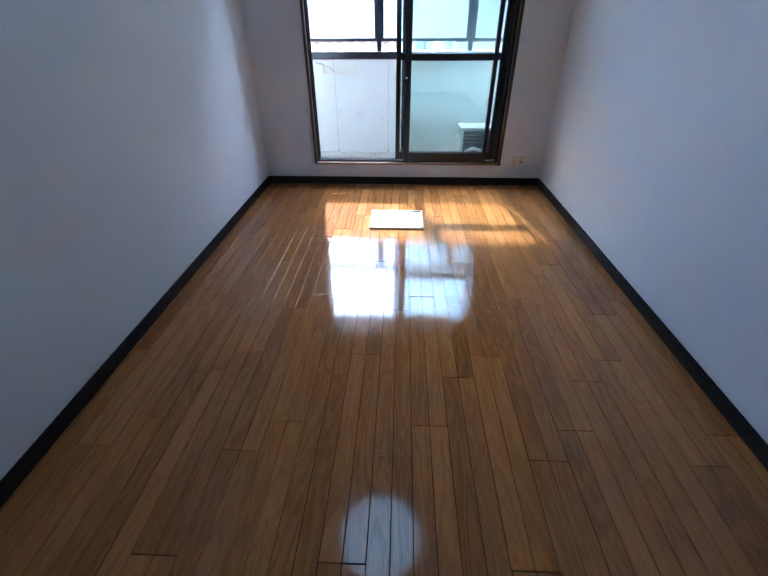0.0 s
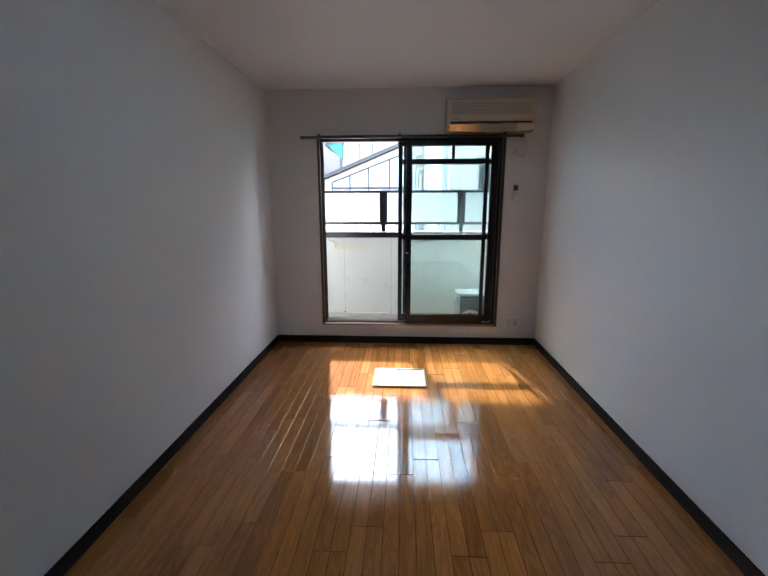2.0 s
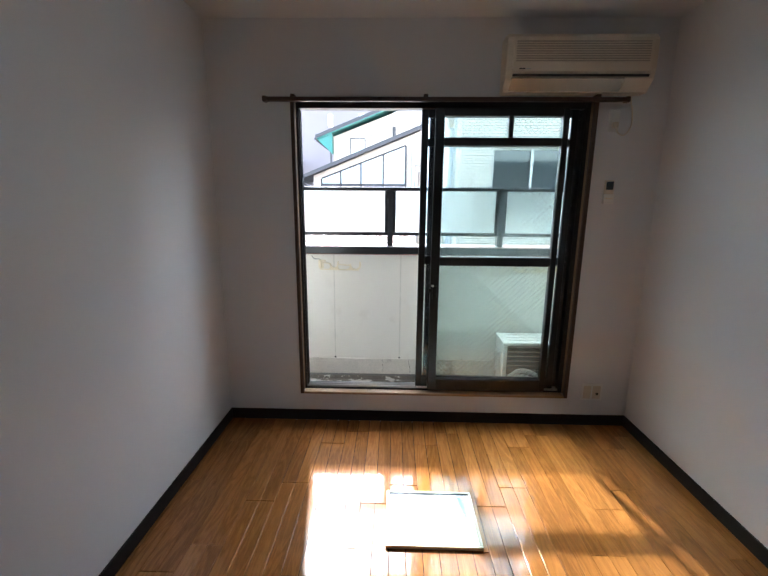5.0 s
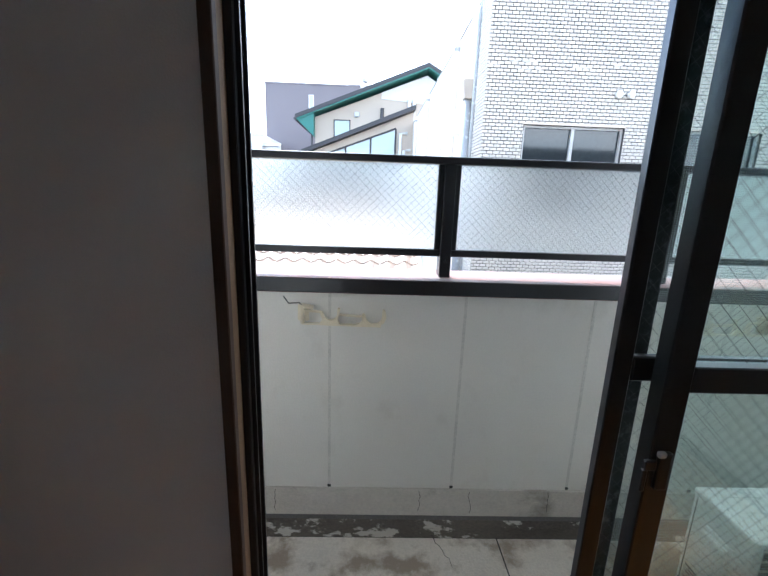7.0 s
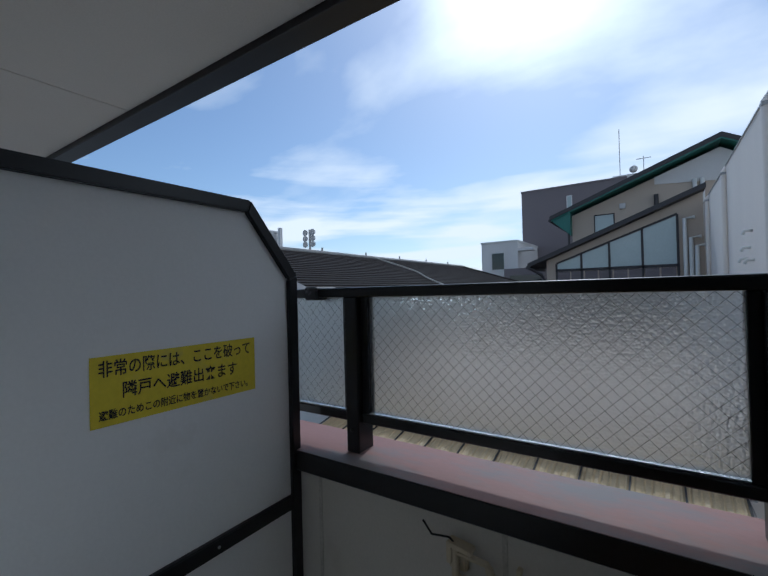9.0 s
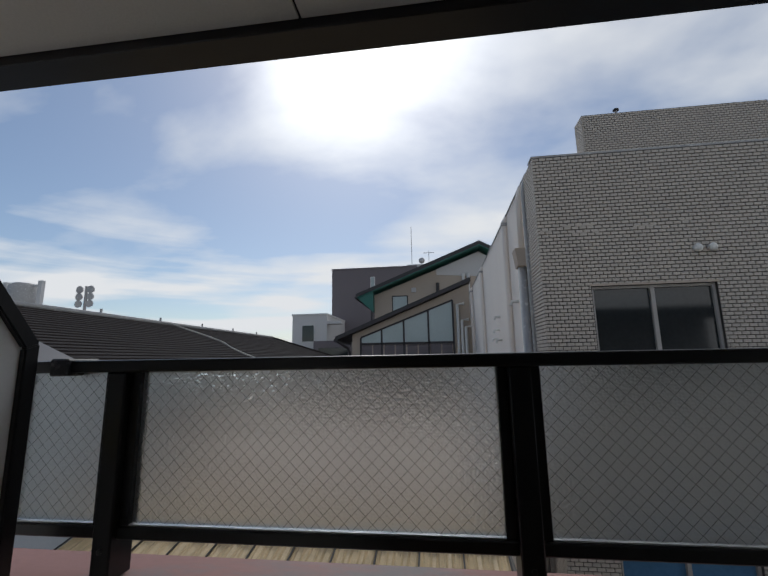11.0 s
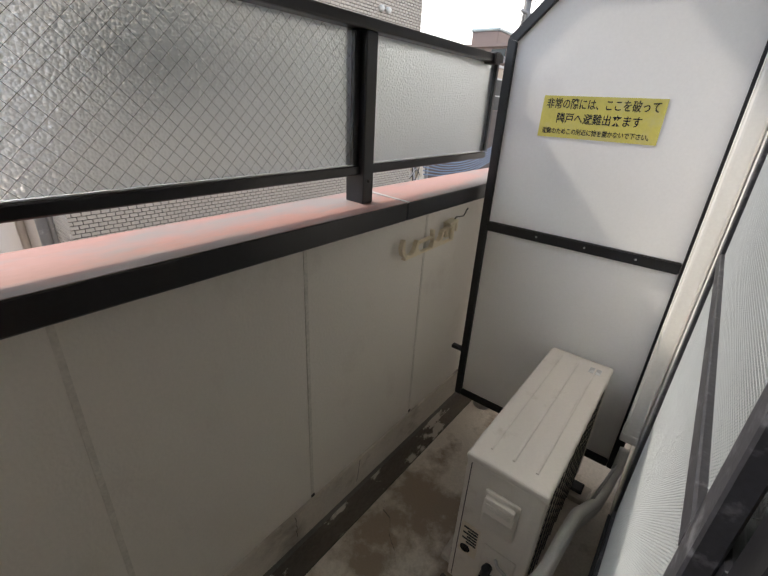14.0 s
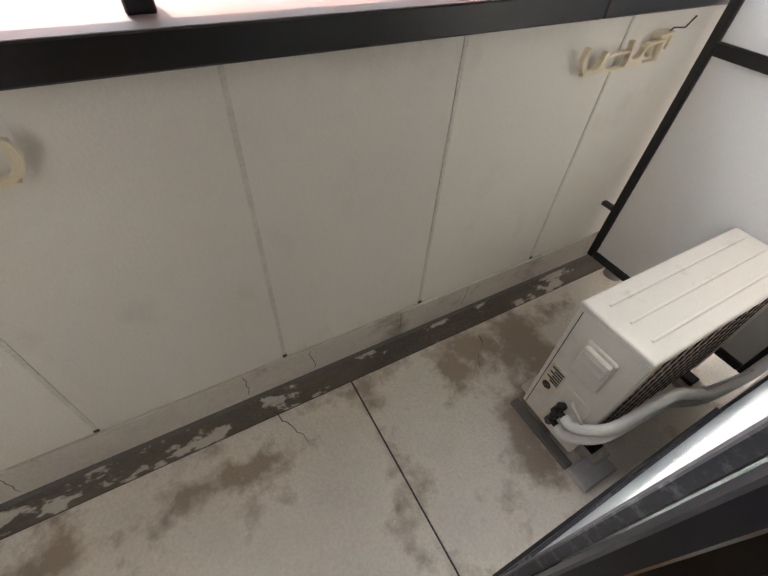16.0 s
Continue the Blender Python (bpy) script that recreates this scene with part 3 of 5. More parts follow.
def screen_door():
    y, x0, x1, z0, z1 = YO + 0.004, -0.062, 0.822, 0.222, 1.955
    s = part("screen", boxes((x0, x0 + 0.032, y - 0.008, y + 0.008, z0, z1), bevel=0.002), M_SCREENFRAME, window, "insect screen pushed behind the sashes")
    part("stile", boxes((x1 - 0.032, x1, y - 0.008, y + 0.008, z0, z1), bevel=0.002), M_SCREENFRAME, s)
    for p, q in ((z0, z0 + 0.045), (1.05, 1.08), (z1 - 0.032, z1)):
        part("rail", boxes((x0 + 0.032, x1 - 0.032, y - 0.008, y + 0.008, p, q), bevel=0.002), M_SCREENFRAME, s)
    verts, faces = [], []

    def bar(p0, p1, w):
        n = len(verts)
        (xa, za), (xb, zb) = p0, p1
        for (px, pz) in ((xa, za), (xb, zb)):
            if xa == xb:
                verts.extend([(px - w, y, pz), (px, y - w, pz), (px + w, y, pz), (px, y + w, pz)])
            else:
                verts.extend([(px, y, pz - w), (px, y - w, pz), (px, y, pz + w), (px, y + w, pz)])
        for k in range(4):
            faces.append((n + k, n + (k + 1) % 4, n + 4 + (k + 1) % 4, n + 4 + k))
    step = 0.0045
    for i in range(int((x1 - x0 - 0.064) / step)):
        x = x0 + 0.032 + (i + 0.5) * step
        bar((x, z0 + 0.045), (x, z1 - 0.032), 0.00032)
    for i in range(int((z1 - z0 - 0.077) / step)):
        z = z0 + 0.045 + (i + 0.5) * step
        bar((x0 + 0.032, z), (x1 - 0.032, z), 0.00032)
    me = bpy.data.meshes.new("netting")
    me.from_pydata(verts, [], faces)
    me.materials.append(M_MESH)
    ob = new("netting", me)
    ob.parent, ob.matrix_parent_inverse = s, Matrix.Translation(-origin_of(s))


screen_door()


# ---- room things ----
def curtain_rail():
    t = thing("curtain_rail", "dark brown curtain rail over the window", "curtain rail", (0, YW, 1.97))
    part("rail", boxes((-0.99, 0.985, YW - 0.078, YW - 0.05, 1.962, 1.984), bevel=0.003), M_BROWN, t)
    for x in (-0.99, 0.985):
        part("end_cap", boxes((x - 0.012, x + 0.012, YW - 0.084, YW - 0.044, 1.958, 1.988), bevel=0.004), M_BROWN, t)
    for x in (-0.84, -0.1, 0.84):
        part("bracket", boxes((x - 0.012, x + 0.012, YW - 0.055, YW - 0.001, 1.970, 2.004), bevel=0.002), M_BROWN, t)


curtain_rail()


def wall_air_conditioner():
    x0, x1, z0, z1, yf = 0.310, 1.085, 2.006, 2.283, 4.02
    t = thing("air_conditioner", "cream wall air conditioner mounted above the window", "air conditioner", (0.7, YW, z0))
    prof = [(YW - 0.001, z0), (YW - 0.075, z0), (yf + 0.055, z0 + 0.012), (yf + 0.012, z0 + 0.055), (yf, z0 + 0.1), (yf, z1 - 0.03), (yf + 0.025, z1), (YW - 0.001, z1)]
    part("body", prism(prof, "x", x0, x1, 0.006), M_CREAM, t)
    part("front_panel", boxes((x0 + 0.03, x1 - 0.03, yf - 0.007, yf + 0.004, z0 + 0.085, z1 - 0.025), bevel=0.004, seg=2), M_CREAM, t)
    for i in range(9):
        z = z0 + 0.135 + i * 0.0115
        part("grille_slat", boxes((x0 + 0.045, x1 - 0.045, yf - 0.0095, yf - 0.004, z, z + 0.0055), bevel=0.001), M_GRILLE, t)
    slot = [(yf + 0.008, z0 + 0.066), (yf + 0.004, z0 + 0.078), (yf - 0.004, z0 + 0.076), (yf + 0.001, z0 + 0.064)]
    part("air_slot", prism(slot, "x", x0 + 0.035, x1 - 0.035), M_SLOT, t, "dark air slot")
    lou = [(yf + 0.050, z0 + 0.008), (yf + 0.002, z0 + 0.060), (yf - 0.003, z0 + 0.056), (yf + 0.046, z0 + 0.002)]
    part("louvre", prism(lou, "x", x0 + 0.03, x1 - 0.16, 0.0015), M_LOUVRE, t, "glossy louvre reflecting the floor")
    part("louvre_end", prism(lou, "x", x1 - 0.155, x1 - 0.03, 0.0015), M_CREAM, t)
    part("badge", boxes((x0 + 0.065, x0 + 0.095, yf - 0.009, yf - 0.006, z0 + 0.098, z0 + 0.103)), M_SLOT, t)
    part("badge", boxes((x0 + 0.10, x0 + 0.122, yf - 0.009, yf - 0.006, z0 + 0.098, z0 + 0.102)), M_PIPE, t)


wall_air_conditioner()


def power_cord():
    t = thing("power_socket", "cream socket cover with a looped appliance cord", "socket", (0.985, YW, 1.80))
    part("cover", boxes((0.925, 0.985, YW - 0.02, YW - 0.001, 1.815, 1.935), bevel=0.008, seg=2), M_WHITEPLASTIC, t)
    part("plug", boxes((0.94, 0.968, YW - 0.045, YW - 0.02, 1.835, 1.865), bevel=0.006, seg=2), M_CREAM, t)
    part("cord", tube(curve_points([(0.955, YW - 0.045, 1.84), (0.97, YW - 0.04, 1.808), (1.02, YW - 0.012, 1.80), (1.055, YW - 0.008, 1.85), (1.05, YW - 0.008, 1.93), (1.03, YW - 0.02, 1.985), (1.02, YW - 0.05, 2.012)]), 0.0035, 8), M_CREAM, t, smooth=True)


power_cord()


def remote_control():
    t = thing("remote_control", "white remote control in a wall holder", "remote control", (0.97, YW, 1.42))
    part("holder", boxes((0.942, 1.000, YW - 0.026, YW - 0.001, 1.420, 1.475), bevel=0.004, seg=2), M_WHITEPLASTIC, t)
    part("body", boxes((0.946, 0.996, YW - 0.021, YW - 0.004, 1.476, 1.553), bevel=0.004, seg=2), M_CREAM, t)
    part("display", boxes((0.951, 0.991, YW - 0.0235, YW - 0.0205, 1.500, 1.546), bevel=0.001), M_DARKGLASS, t, "dark grey display")
    for i in range(3):
        part("button", boxes((0.952 + 0.014 * i, 0.961 + 0.014 * i, YW - 0.0285, YW - 0.0255, 1.447, 1.455), bevel=0.001), M_CREAM2, t)


remote_control()


def outlet_plate():
    t = thing("wall_outlet", "white wall plate with an aerial outlet", "outlet", (1.018, YW, 0.176))
    part("plate", boxes((0.952, 1.085, YW - 0.008, YW - 0.001, 0.176, 0.292), bevel=0.003, seg=2), M_WHITEPLASTIC, t)
    part("insert", boxes((0.965, 1.012, YW - 0.0105, YW - 0.0075, 0.19, 0.278), bevel=0.002), M_CREAM, t)
    part("insert", boxes((1.022, 1.072, YW - 0.0105, YW - 0.0075, 0.19, 0.278), bevel=0.002), M_CREAM, t)
    part("socket", lathe([(0.0075, 0), (0.0075, -0.006), (0.004, -0.006)], (1.05, YW - 0.01, 0.226), 16, "y"), M_SLOT, t, "dark round aerial socket")


outlet_plate()


def ceiling_lamp():
    c = (-0.17, 2.05, H)
    t = thing("ceiling_light", "round flush ceiling light, lit bluish white", "ceiling light", c)
    part("base_ring", lathe([(0.345, -0.001), (0.35, -0.01), (0.35, -0.035), (0.335, -0.045)], c, 64), M_WHITEPLASTIC, t)
    part("diffuser", lathe([(0.333, -0.035), (0.333, -0.055), (0.315, -0.085), (0.26, -0.105), (0.15, -0.118), (0.02, -0.122)], c, 64), M_LAMP, t, "glowing milky diffuser", True)


ceiling_lamp()


def floor_picture():
    x0, x1, y0, y1 = -0.285, 0.125, 3.128, 3.462
    t = thing("framed_picture", "blue picture under glass in a thin pale frame on the floor", "picture", (-0.08, 3.3, 0))
    f = 0.012
    for b in ((x0, x1, y0, y0 + f, 0.001, 0.017), (x0, x1, y1 - f, y1, 0.001, 0.017), (x0, x0 + f, y0 + f + 0.0003, y1 - f - 0.0003, 0.001, 0.017), (x1 - f, x1, y0 + f + 0.0003, y1 - f - 0.0003, 0.001, 0.017)):
        part("frame_bar", boxes(b, bevel=0.002), M_GILT, t, "pale gilt frame bar")
    part("backing", boxes((x0 + f, x1 - f, y0 + f, y1 - f, 0.001, 0.008)), M_SHEET, t, "white mount")
    part("image", boxes((x0 + f + 0.02, x1 - f - 0.02, y0 + f + 0.02, y1 - f - 0.02, 0.008, 0.0085)), M_PICTURE, t, "turquoise and blue print with pale sky glare painted in")
    for b in ((x0 + f, x1 - f, y0 + f, y0 + f + 0.004, 0.0082, 0.0155), (x0 + f, x1 - f, y1 - f - 0.004, y1 - f, 0.0082, 0.0155)):
        part("inner_edge", boxes(b), M_SLOT, t)
    part("cover_glass", boxes((x0 + f, x1 - f, y0 + f + 0.0045, y1 - f - 0.0045, 0.0125, 0.014)), M_PICGLASS, t).visible_shadow = False


floor_picture()

# ---- balcony ----
structure("balcony_slab", boxes((-4.6, 6.5, YO, 5.2, ZF - 0.18, ZF - 0.012)), M_CONC, "concrete slab under the balcony floor", "slab")
balcony_floor = thing("balcony_floor", "stained pale concrete balcony floor", "floor", (0, 4.6, ZF), kind="structure")
for x0, x1 in ((PX0 - 0.8, -0.003), (0.003, PX1 + 0.8)):
    part("floor_slab", boxes((x0, x1, YO + 0.002, 5.006, ZF - 0.011, ZF), bevel=0.002), M_CONC, balcony_floor)
part("floor_joint", boxes((-0.003, 0.003, YO + 0.002, 5.006, ZF - 0.011, ZF - 0.003)), M_JOINT, balcony_floor, "dark sealant joint")
part("gutter", prism([(5.011, ZF - 0.011), (5.0875, ZF - 0.011), (5.0875, ZF + 0.04), (5.06, ZF + 0.004), (5.011, ZF - 0.004)], "x", PX0 - 0.8, PX1 + 0.8), M_GUTTER, balcony_floor, "dirty drain channel with flaking coating")
# narrow darker strip where the channel meets the curb
part("gutter_line", prism([(5.079, ZF + 0.0298), (5.0872, ZF + 0.0405), (5.0872, ZF + 0.046), (5.077, ZF + 0.032)], "x", PX0 - 0.8, PX1 + 0.8), M_FOOT, balcony_floor, "dark line against the curb")
part("gutter_edge", boxes((PX0 - 0.8, PX1 + 0.8, 5.0065, 5.0105, ZF - 0.011, ZF - 0.004)), M_JOINT, balcony_floor)

random.seed(9)
for cx, cy, dx, dy, n in ((-0.30, 5.02, 0.012, -0.022, 9), (0.62, 4.98, -0.022, -0.026, 8), (-0.90, 4.60, 0.03, -0.012, 7), (-0.62, 4.50, 0.02, 0.018, 6)):
    bm = bmesh.new()
    x, y, rows_ = cx, cy, []
    for k in range(n):
        w = 0.0016 * (1 - k / n) + 0.0005
        rows_.append((bm.verts.new((x - w, y, ZF + 0.0006)), bm.verts.new((x + w, y + w, ZF + 0.0006))))
        x += dx * random.uniform(0.4, 1.6) + random.uniform(-0.008, 0.008)
        y += dy * random.uniform(0.4, 1.6) + random.uniform(-0.006, 0.006)
    for p, q in zip(rows_, rows_[1:]):
        bm.faces.new((p[0], p[1], q[1], q[0]))
    part("crack", bm, M_JOINT, balcony_floor, "hairline crack")

structure("parapet", boxes((-4.6, 6.5, YP, 5.26, -3.0, 0.985)), M_PARAPET, "cream painted balcony parapet", "wall")
structure("curb", boxes((-4.6, 6.5, 5.088, YP - 0.0005, ZF - 0.01, 0.058), bevel=0.002), M_CURB, "stained concrete curb along the parapet foot", "curb")
for x in (-1.33, -0.775, -0.207, 0.34, 0.926):
    structure("trim", boxes((x - 0.006, x + 0.006, YP - 0.002, YP + 0.001, 0.06, 0.985)), M_SEAM, "greyed sealant joint in the parapet", "joint")
    structure("trim", boxes((x - 0.008, x + 0.008, YP - 0.0055, YP - 0.0025, 0.0605, 0.074), bevel=0.002), M_JOINT, "dark grime spot at the foot of a joint", "stain")


random.seed(21)
for x in (-1.02, -0.36, -0.12, 0.25, 0.58):
    bm = bmesh.new()
    z, rows_ = 0.05, []
    while z > ZF + 0.06:
        rows_.append((bm.verts.new((x - 0.0012, 5.0876, z)), bm.verts.new((x + 0.0012, 5.0876, z))))
        x += random.uniform(-0.006, 0.006)
        z -= random.uniform(0.01, 0.02)
    for p, q in zip(rows_, rows_[1:]):
        bm.faces.new((p[0], q[0], q[1], p[1]))
    structure("trim", bm, M_JOINT, "dark crack down the face of the curb", "crack")


def coping():
    t = thing("coping", "pink metal coping with a black front edge", "coping", (0, 5.15, 0.98), kind="structure")
    for x0, x1 in ((-4.6, 0.745), (0.748, 6.5)):
        part("front_edge", boxes((x0, x1, 5.064, 5.098, 0.994, 1.055), bevel=0.004), M_BLACK, t, "black aluminium edge")
        part("cap", prism([(5.066, 1.0555), (5.262, 1.064), (5.262, 0.985), (5.0985, 0.985)], "x", x0, x1), M_PINK, t, "pale pink sheet metal cap")
    part("joint_strip", prism([(5.063, 1.057), (5.263, 1.0665), (5.263, 1.062), (5.063, 1.054)], "x", 0.739, 0.754), M_PIPE, t)


coping()


def railing():
    t = thing("balcony_railing", "black aluminium railing with frosted wired glass panes", "railing", (0, 5.17, 1.06))
    posts = (-1.225, -0.302, 0.62)
    part("top_rail", boxes((-1.50, 1.435, 5.125, 5.205, 1.512, 1.541), bevel=0.006, seg=2), M_BLACK, t)
    part("lower_rail", boxes((-1.50, 1.435, 5.145, 5.19, 1.143, 1.170), bevel=0.003), M_BLACK, t)
    for x in posts:
        part("post", boxes((x - 0.023, x + 0.023, 5.128, 5.200, 1.058, 1.512), bevel=0.003), M_BLACK, t)
        part("bolt", lathe([(0.006, 0), (0.006, -0.004), (0.003, -0.006)], (x, 5.128, 1.125), 10, "y"), M_VALVE, t)
    for x in (-1.37, 1.365):
        part("rail_bracket", boxes((x - 0.025, x + 0.025, 5.115, 5.21, 1.505, 1.546), bevel=0.004), M_SCREENFRAME, t)
    edges = [-1.52, *posts, 1.455]
    for i in range(4):
        a = edges[i] + (0.0231 if i else 0)
        b = edges[i + 1] - (0.0231 if i < 3 else 0)
        fr = 0.022
        for q in ((a, a + fr), (b - fr, b)):
            part("pane_bead", boxes((q[0], q[1], 5.15, 5.185, 1.1705, 1.5115), bevel=0.002), M_BLACK, t)
        g = part("pane", boxes((a + fr - 0.003, b - fr + 0.003, 5.164, 5.170, 1.1705, 1.5115)), M_FROST, t, "frosted figured glass")
        if i < 3:
            part("wire_netting", wires(a + fr, b - fr, 1.171, 1.511, 5.1625, 0.031, 0.00036, 1.0), M_WIRE, t)
        part("bead_strip", boxes((a + fr, b - fr, 5.152, 5.1635, 1.1705, 1.1735)), M_ALU, t)


railing()

# soffit of the balcony above
soffit = thing("soffit", "grey painted soffit panels under the balcony above", "ceiling", (0, 4.7, ZS), kind="structure")
for x0, x1 in ((-4.6, -2.608), (-2.6, -0.808), (-0.80, 0.992), (1.0, 2.762), (2.77, 4.597), (4.605, 6.5)):
    part("soffit_panel", boxes((x0, x1, YO - 0.1, 5.158, ZS, ZS + 0.01), bevel=0.0015), M_SOFFIT, soffit)
part("upper_slab", boxes((-4.6, 6.5, YO - 0.1, 5.158, ZS + 0.0105, ZS + 0.2)), M_JOINT, soffit)
part("fascia", boxes((-4.6, 6.5, 5.160, 5.262, ZS - 0.03, ZS + 0.25), bevel=0.003), M_BLACK, soffit, "black metal fascia")


def soffit_vent(x, y, r):
    t = thing("soffit_vent", "round grey ventilation cap in the soffit", "vent", (x, y, ZS), group="soffit vents")
    part("ring", lathe([(r, -0.001), (r, -0.012), (r * 0.9, -0.018), (r * 0.78, -0.016), (r * 0.76, -0.004)], (x, y, ZS), 32), M_PIPE, t, "", True)
    for i in range(6):
        yy = (i - 2.5) / 3 * r * 0.76
        h = math.sqrt(max(0.0001, (r * 0.76) ** 2 - yy * yy))
        part("slat", boxes((x - h, x + h, y + yy - 0.004, y + yy + 0.004, ZS - 0.016, ZS - 0.006)), M_SCREENFRAME, t)


soffit_vent(0.70, 4.585, 0.055)
soffit_vent(3.94, 4.55, 0.06)
soffit_vent(4.36, 4.54, 0.06)
soffit_vent(5.32, 4.89, 0.06)


def downpipe():
    x, y = 1.43, 4.95
    t = thing("downpipe", "weathered grey drain pipe through the soffit", "pipe", (x, y, ZF))
    part("pipe", tube([(x, y, ZF), (x, y, ZS)], 0.046, 24), M_PIPE, t, "", True)
    part("flange", lathe([(0.047, -0.012), (0.078, -0.012), (0.082, -0.002), (0.047, -0.001)], (x, y, ZS), 32), M_SOFFIT, t)


downpipe()


def partition(x, side, zm, y1=5.045, yc=4.866, zc=1.578, zt=1.754):
    """A fire partition between two balconies. side: +1 when the near face looks towards -x."""
    y0, zb = YO + 0.035, 0.0
    t = thing("balcony_partition", "white balcony partition board in a black frame with a yellow notice", "partition", (x, 4.65, zb), group="balcony partitions")
    f, w = 0.018, 0.034

    def bar(nm, pts):
        part(nm, prism(pts, "x", x - f, x + f, 0.003), M_BLACK, t)
    bar("post", [(y1 - w, zb), (y1, zb), (y1, zc), (y1 - w, zc - 0.012)])
    bar("post", [(y0, zb), (y0 + w, zb), (y0 + w, zt - w), (y0, zt)])
    bar("chamfer_bar", [(y1 - w, zc - 0.0115), (y1, zc + 0.0005), (yc, zt), (yc - 0.014, zt - w)])
    bar("top_bar", [(y0 + w + 0.0005, zt - w), (yc - 0.0145, zt - w), (yc - 0.0005, zt), (y0 + 0.0005, zt)])
    bar("middle_bar", [(y0 + w + 0.0005, zm), (y1 - w - 0.0005, zm), (y1 - w - 0.0005, zm + 0.04), (y0 + w + 0.0005, zm + 0.04)])
    bar("bottom_bar", [(y0 + w + 0.0005, zb), (y1 - w - 0.0005, zb), (y1 - w - 0.0005, zb + w), (y0 + w + 0.0005, zb + w)])
    g = 0.006
    part("board", prism([(y0 + w - g, zb + w - g), (y1 - w + g, zb + w - g), (y1 - w + g, zm + g), (y0 + w - g, zm + g)], "x", x - 0.004, x + 0.004), M_PANEL, t)
    part("board", prism([(y0 + w - g, zm + 0.04 - g), (y1 - w + g, zm + 0.04 - g), (y1 - w + g, zc - 0.008), (yc - 0.014, zt - w + g), (y0 + w - g, zt - w + g)], "x", x - 0.004, x + 0.004), M_PANEL, t)
    for yy in (4.45, 4.62, 4.80):
        part("rivet", lathe([(0.004, 0), (0.004, -side * 0.002), (0.002, -side * 0.003)], (x - side * f, yy, zm + 0.02), 8, "x"), M_ALU, t)
    for zz in (0.10,):
        part("clip", boxes((x - 0.012, x + 0.012, y1 - 0.002, YP + 0.001, 0.245, 0.262)), M_SCREENFRAME, t)
    return t


part_right = partition(PX1, 1, 0.872)
part_left = partition(PX0, -1, 0.885, 5.085, 4.92, 1.582, 1.785)


def notice(x, side, y0, y1, z0, z1, owner):
    """The yellow sticker with its three lines of print. Reading runs along -y on a face looking to -x, along +y on one looking to +x."""
    d = 0.004 + 0.001
    xs = x - side * d
    t = part("notice", boxes((min(xs, xs - side * 0.001), max(xs, xs - side * 0.001), y0, y1, z0, z1)), M_FADED if side > 0 else M_YELLOW, owner, "yellow sticker with black print")
    w, h = y1 - y0, z1 - z0
    for text, size, zf, width in (("非常の際には、ここを破って", 0.036, 0.80, 0.92), ("隣戸へ避難出来ます", 0.036, 0.46, 0.70), ("避難のためこの附近に物を置かないで下さい。", 0.021, 0.15, 0.90)):
        cu = bpy.data.curves.new("print", "FONT")
        cu.body, cu.size, cu.align_x, cu.align_y = text, size, "CENTER", "CENTER"
        cu.offset = 0.0004
        cu.resolution_u = 3
        tmp = new("print", cu)
        bpy.context.view_layer.update()
        me = bpy.data.meshes.new_from_object(tmp)
        wide = max((v.co.x for v in me.vertices), default=1) - min((v.co.x for v in me.vertices), default=0)
        bpy.data.objects.remove(tmp)
        me.materials.append(M_INK)
        k = width * w / max(wide, 0.001)
        ob = new("print", me)
        turn = pose(xs - side * 0.0018, (y0 + y1) / 2, z0 + zf * h, 90, 0, -90 if side > 0 else 90)
        ob.parent = t
        me.transform(turn @ Matrix.Diagonal((k, 1, 1, 1)))


notice(PX1, 1, 4.497, 4.878, 1.262, 1.397, part_right)
notice(PX0, -1, 4.535, 4.928, 1.268, 1.409, part_left)


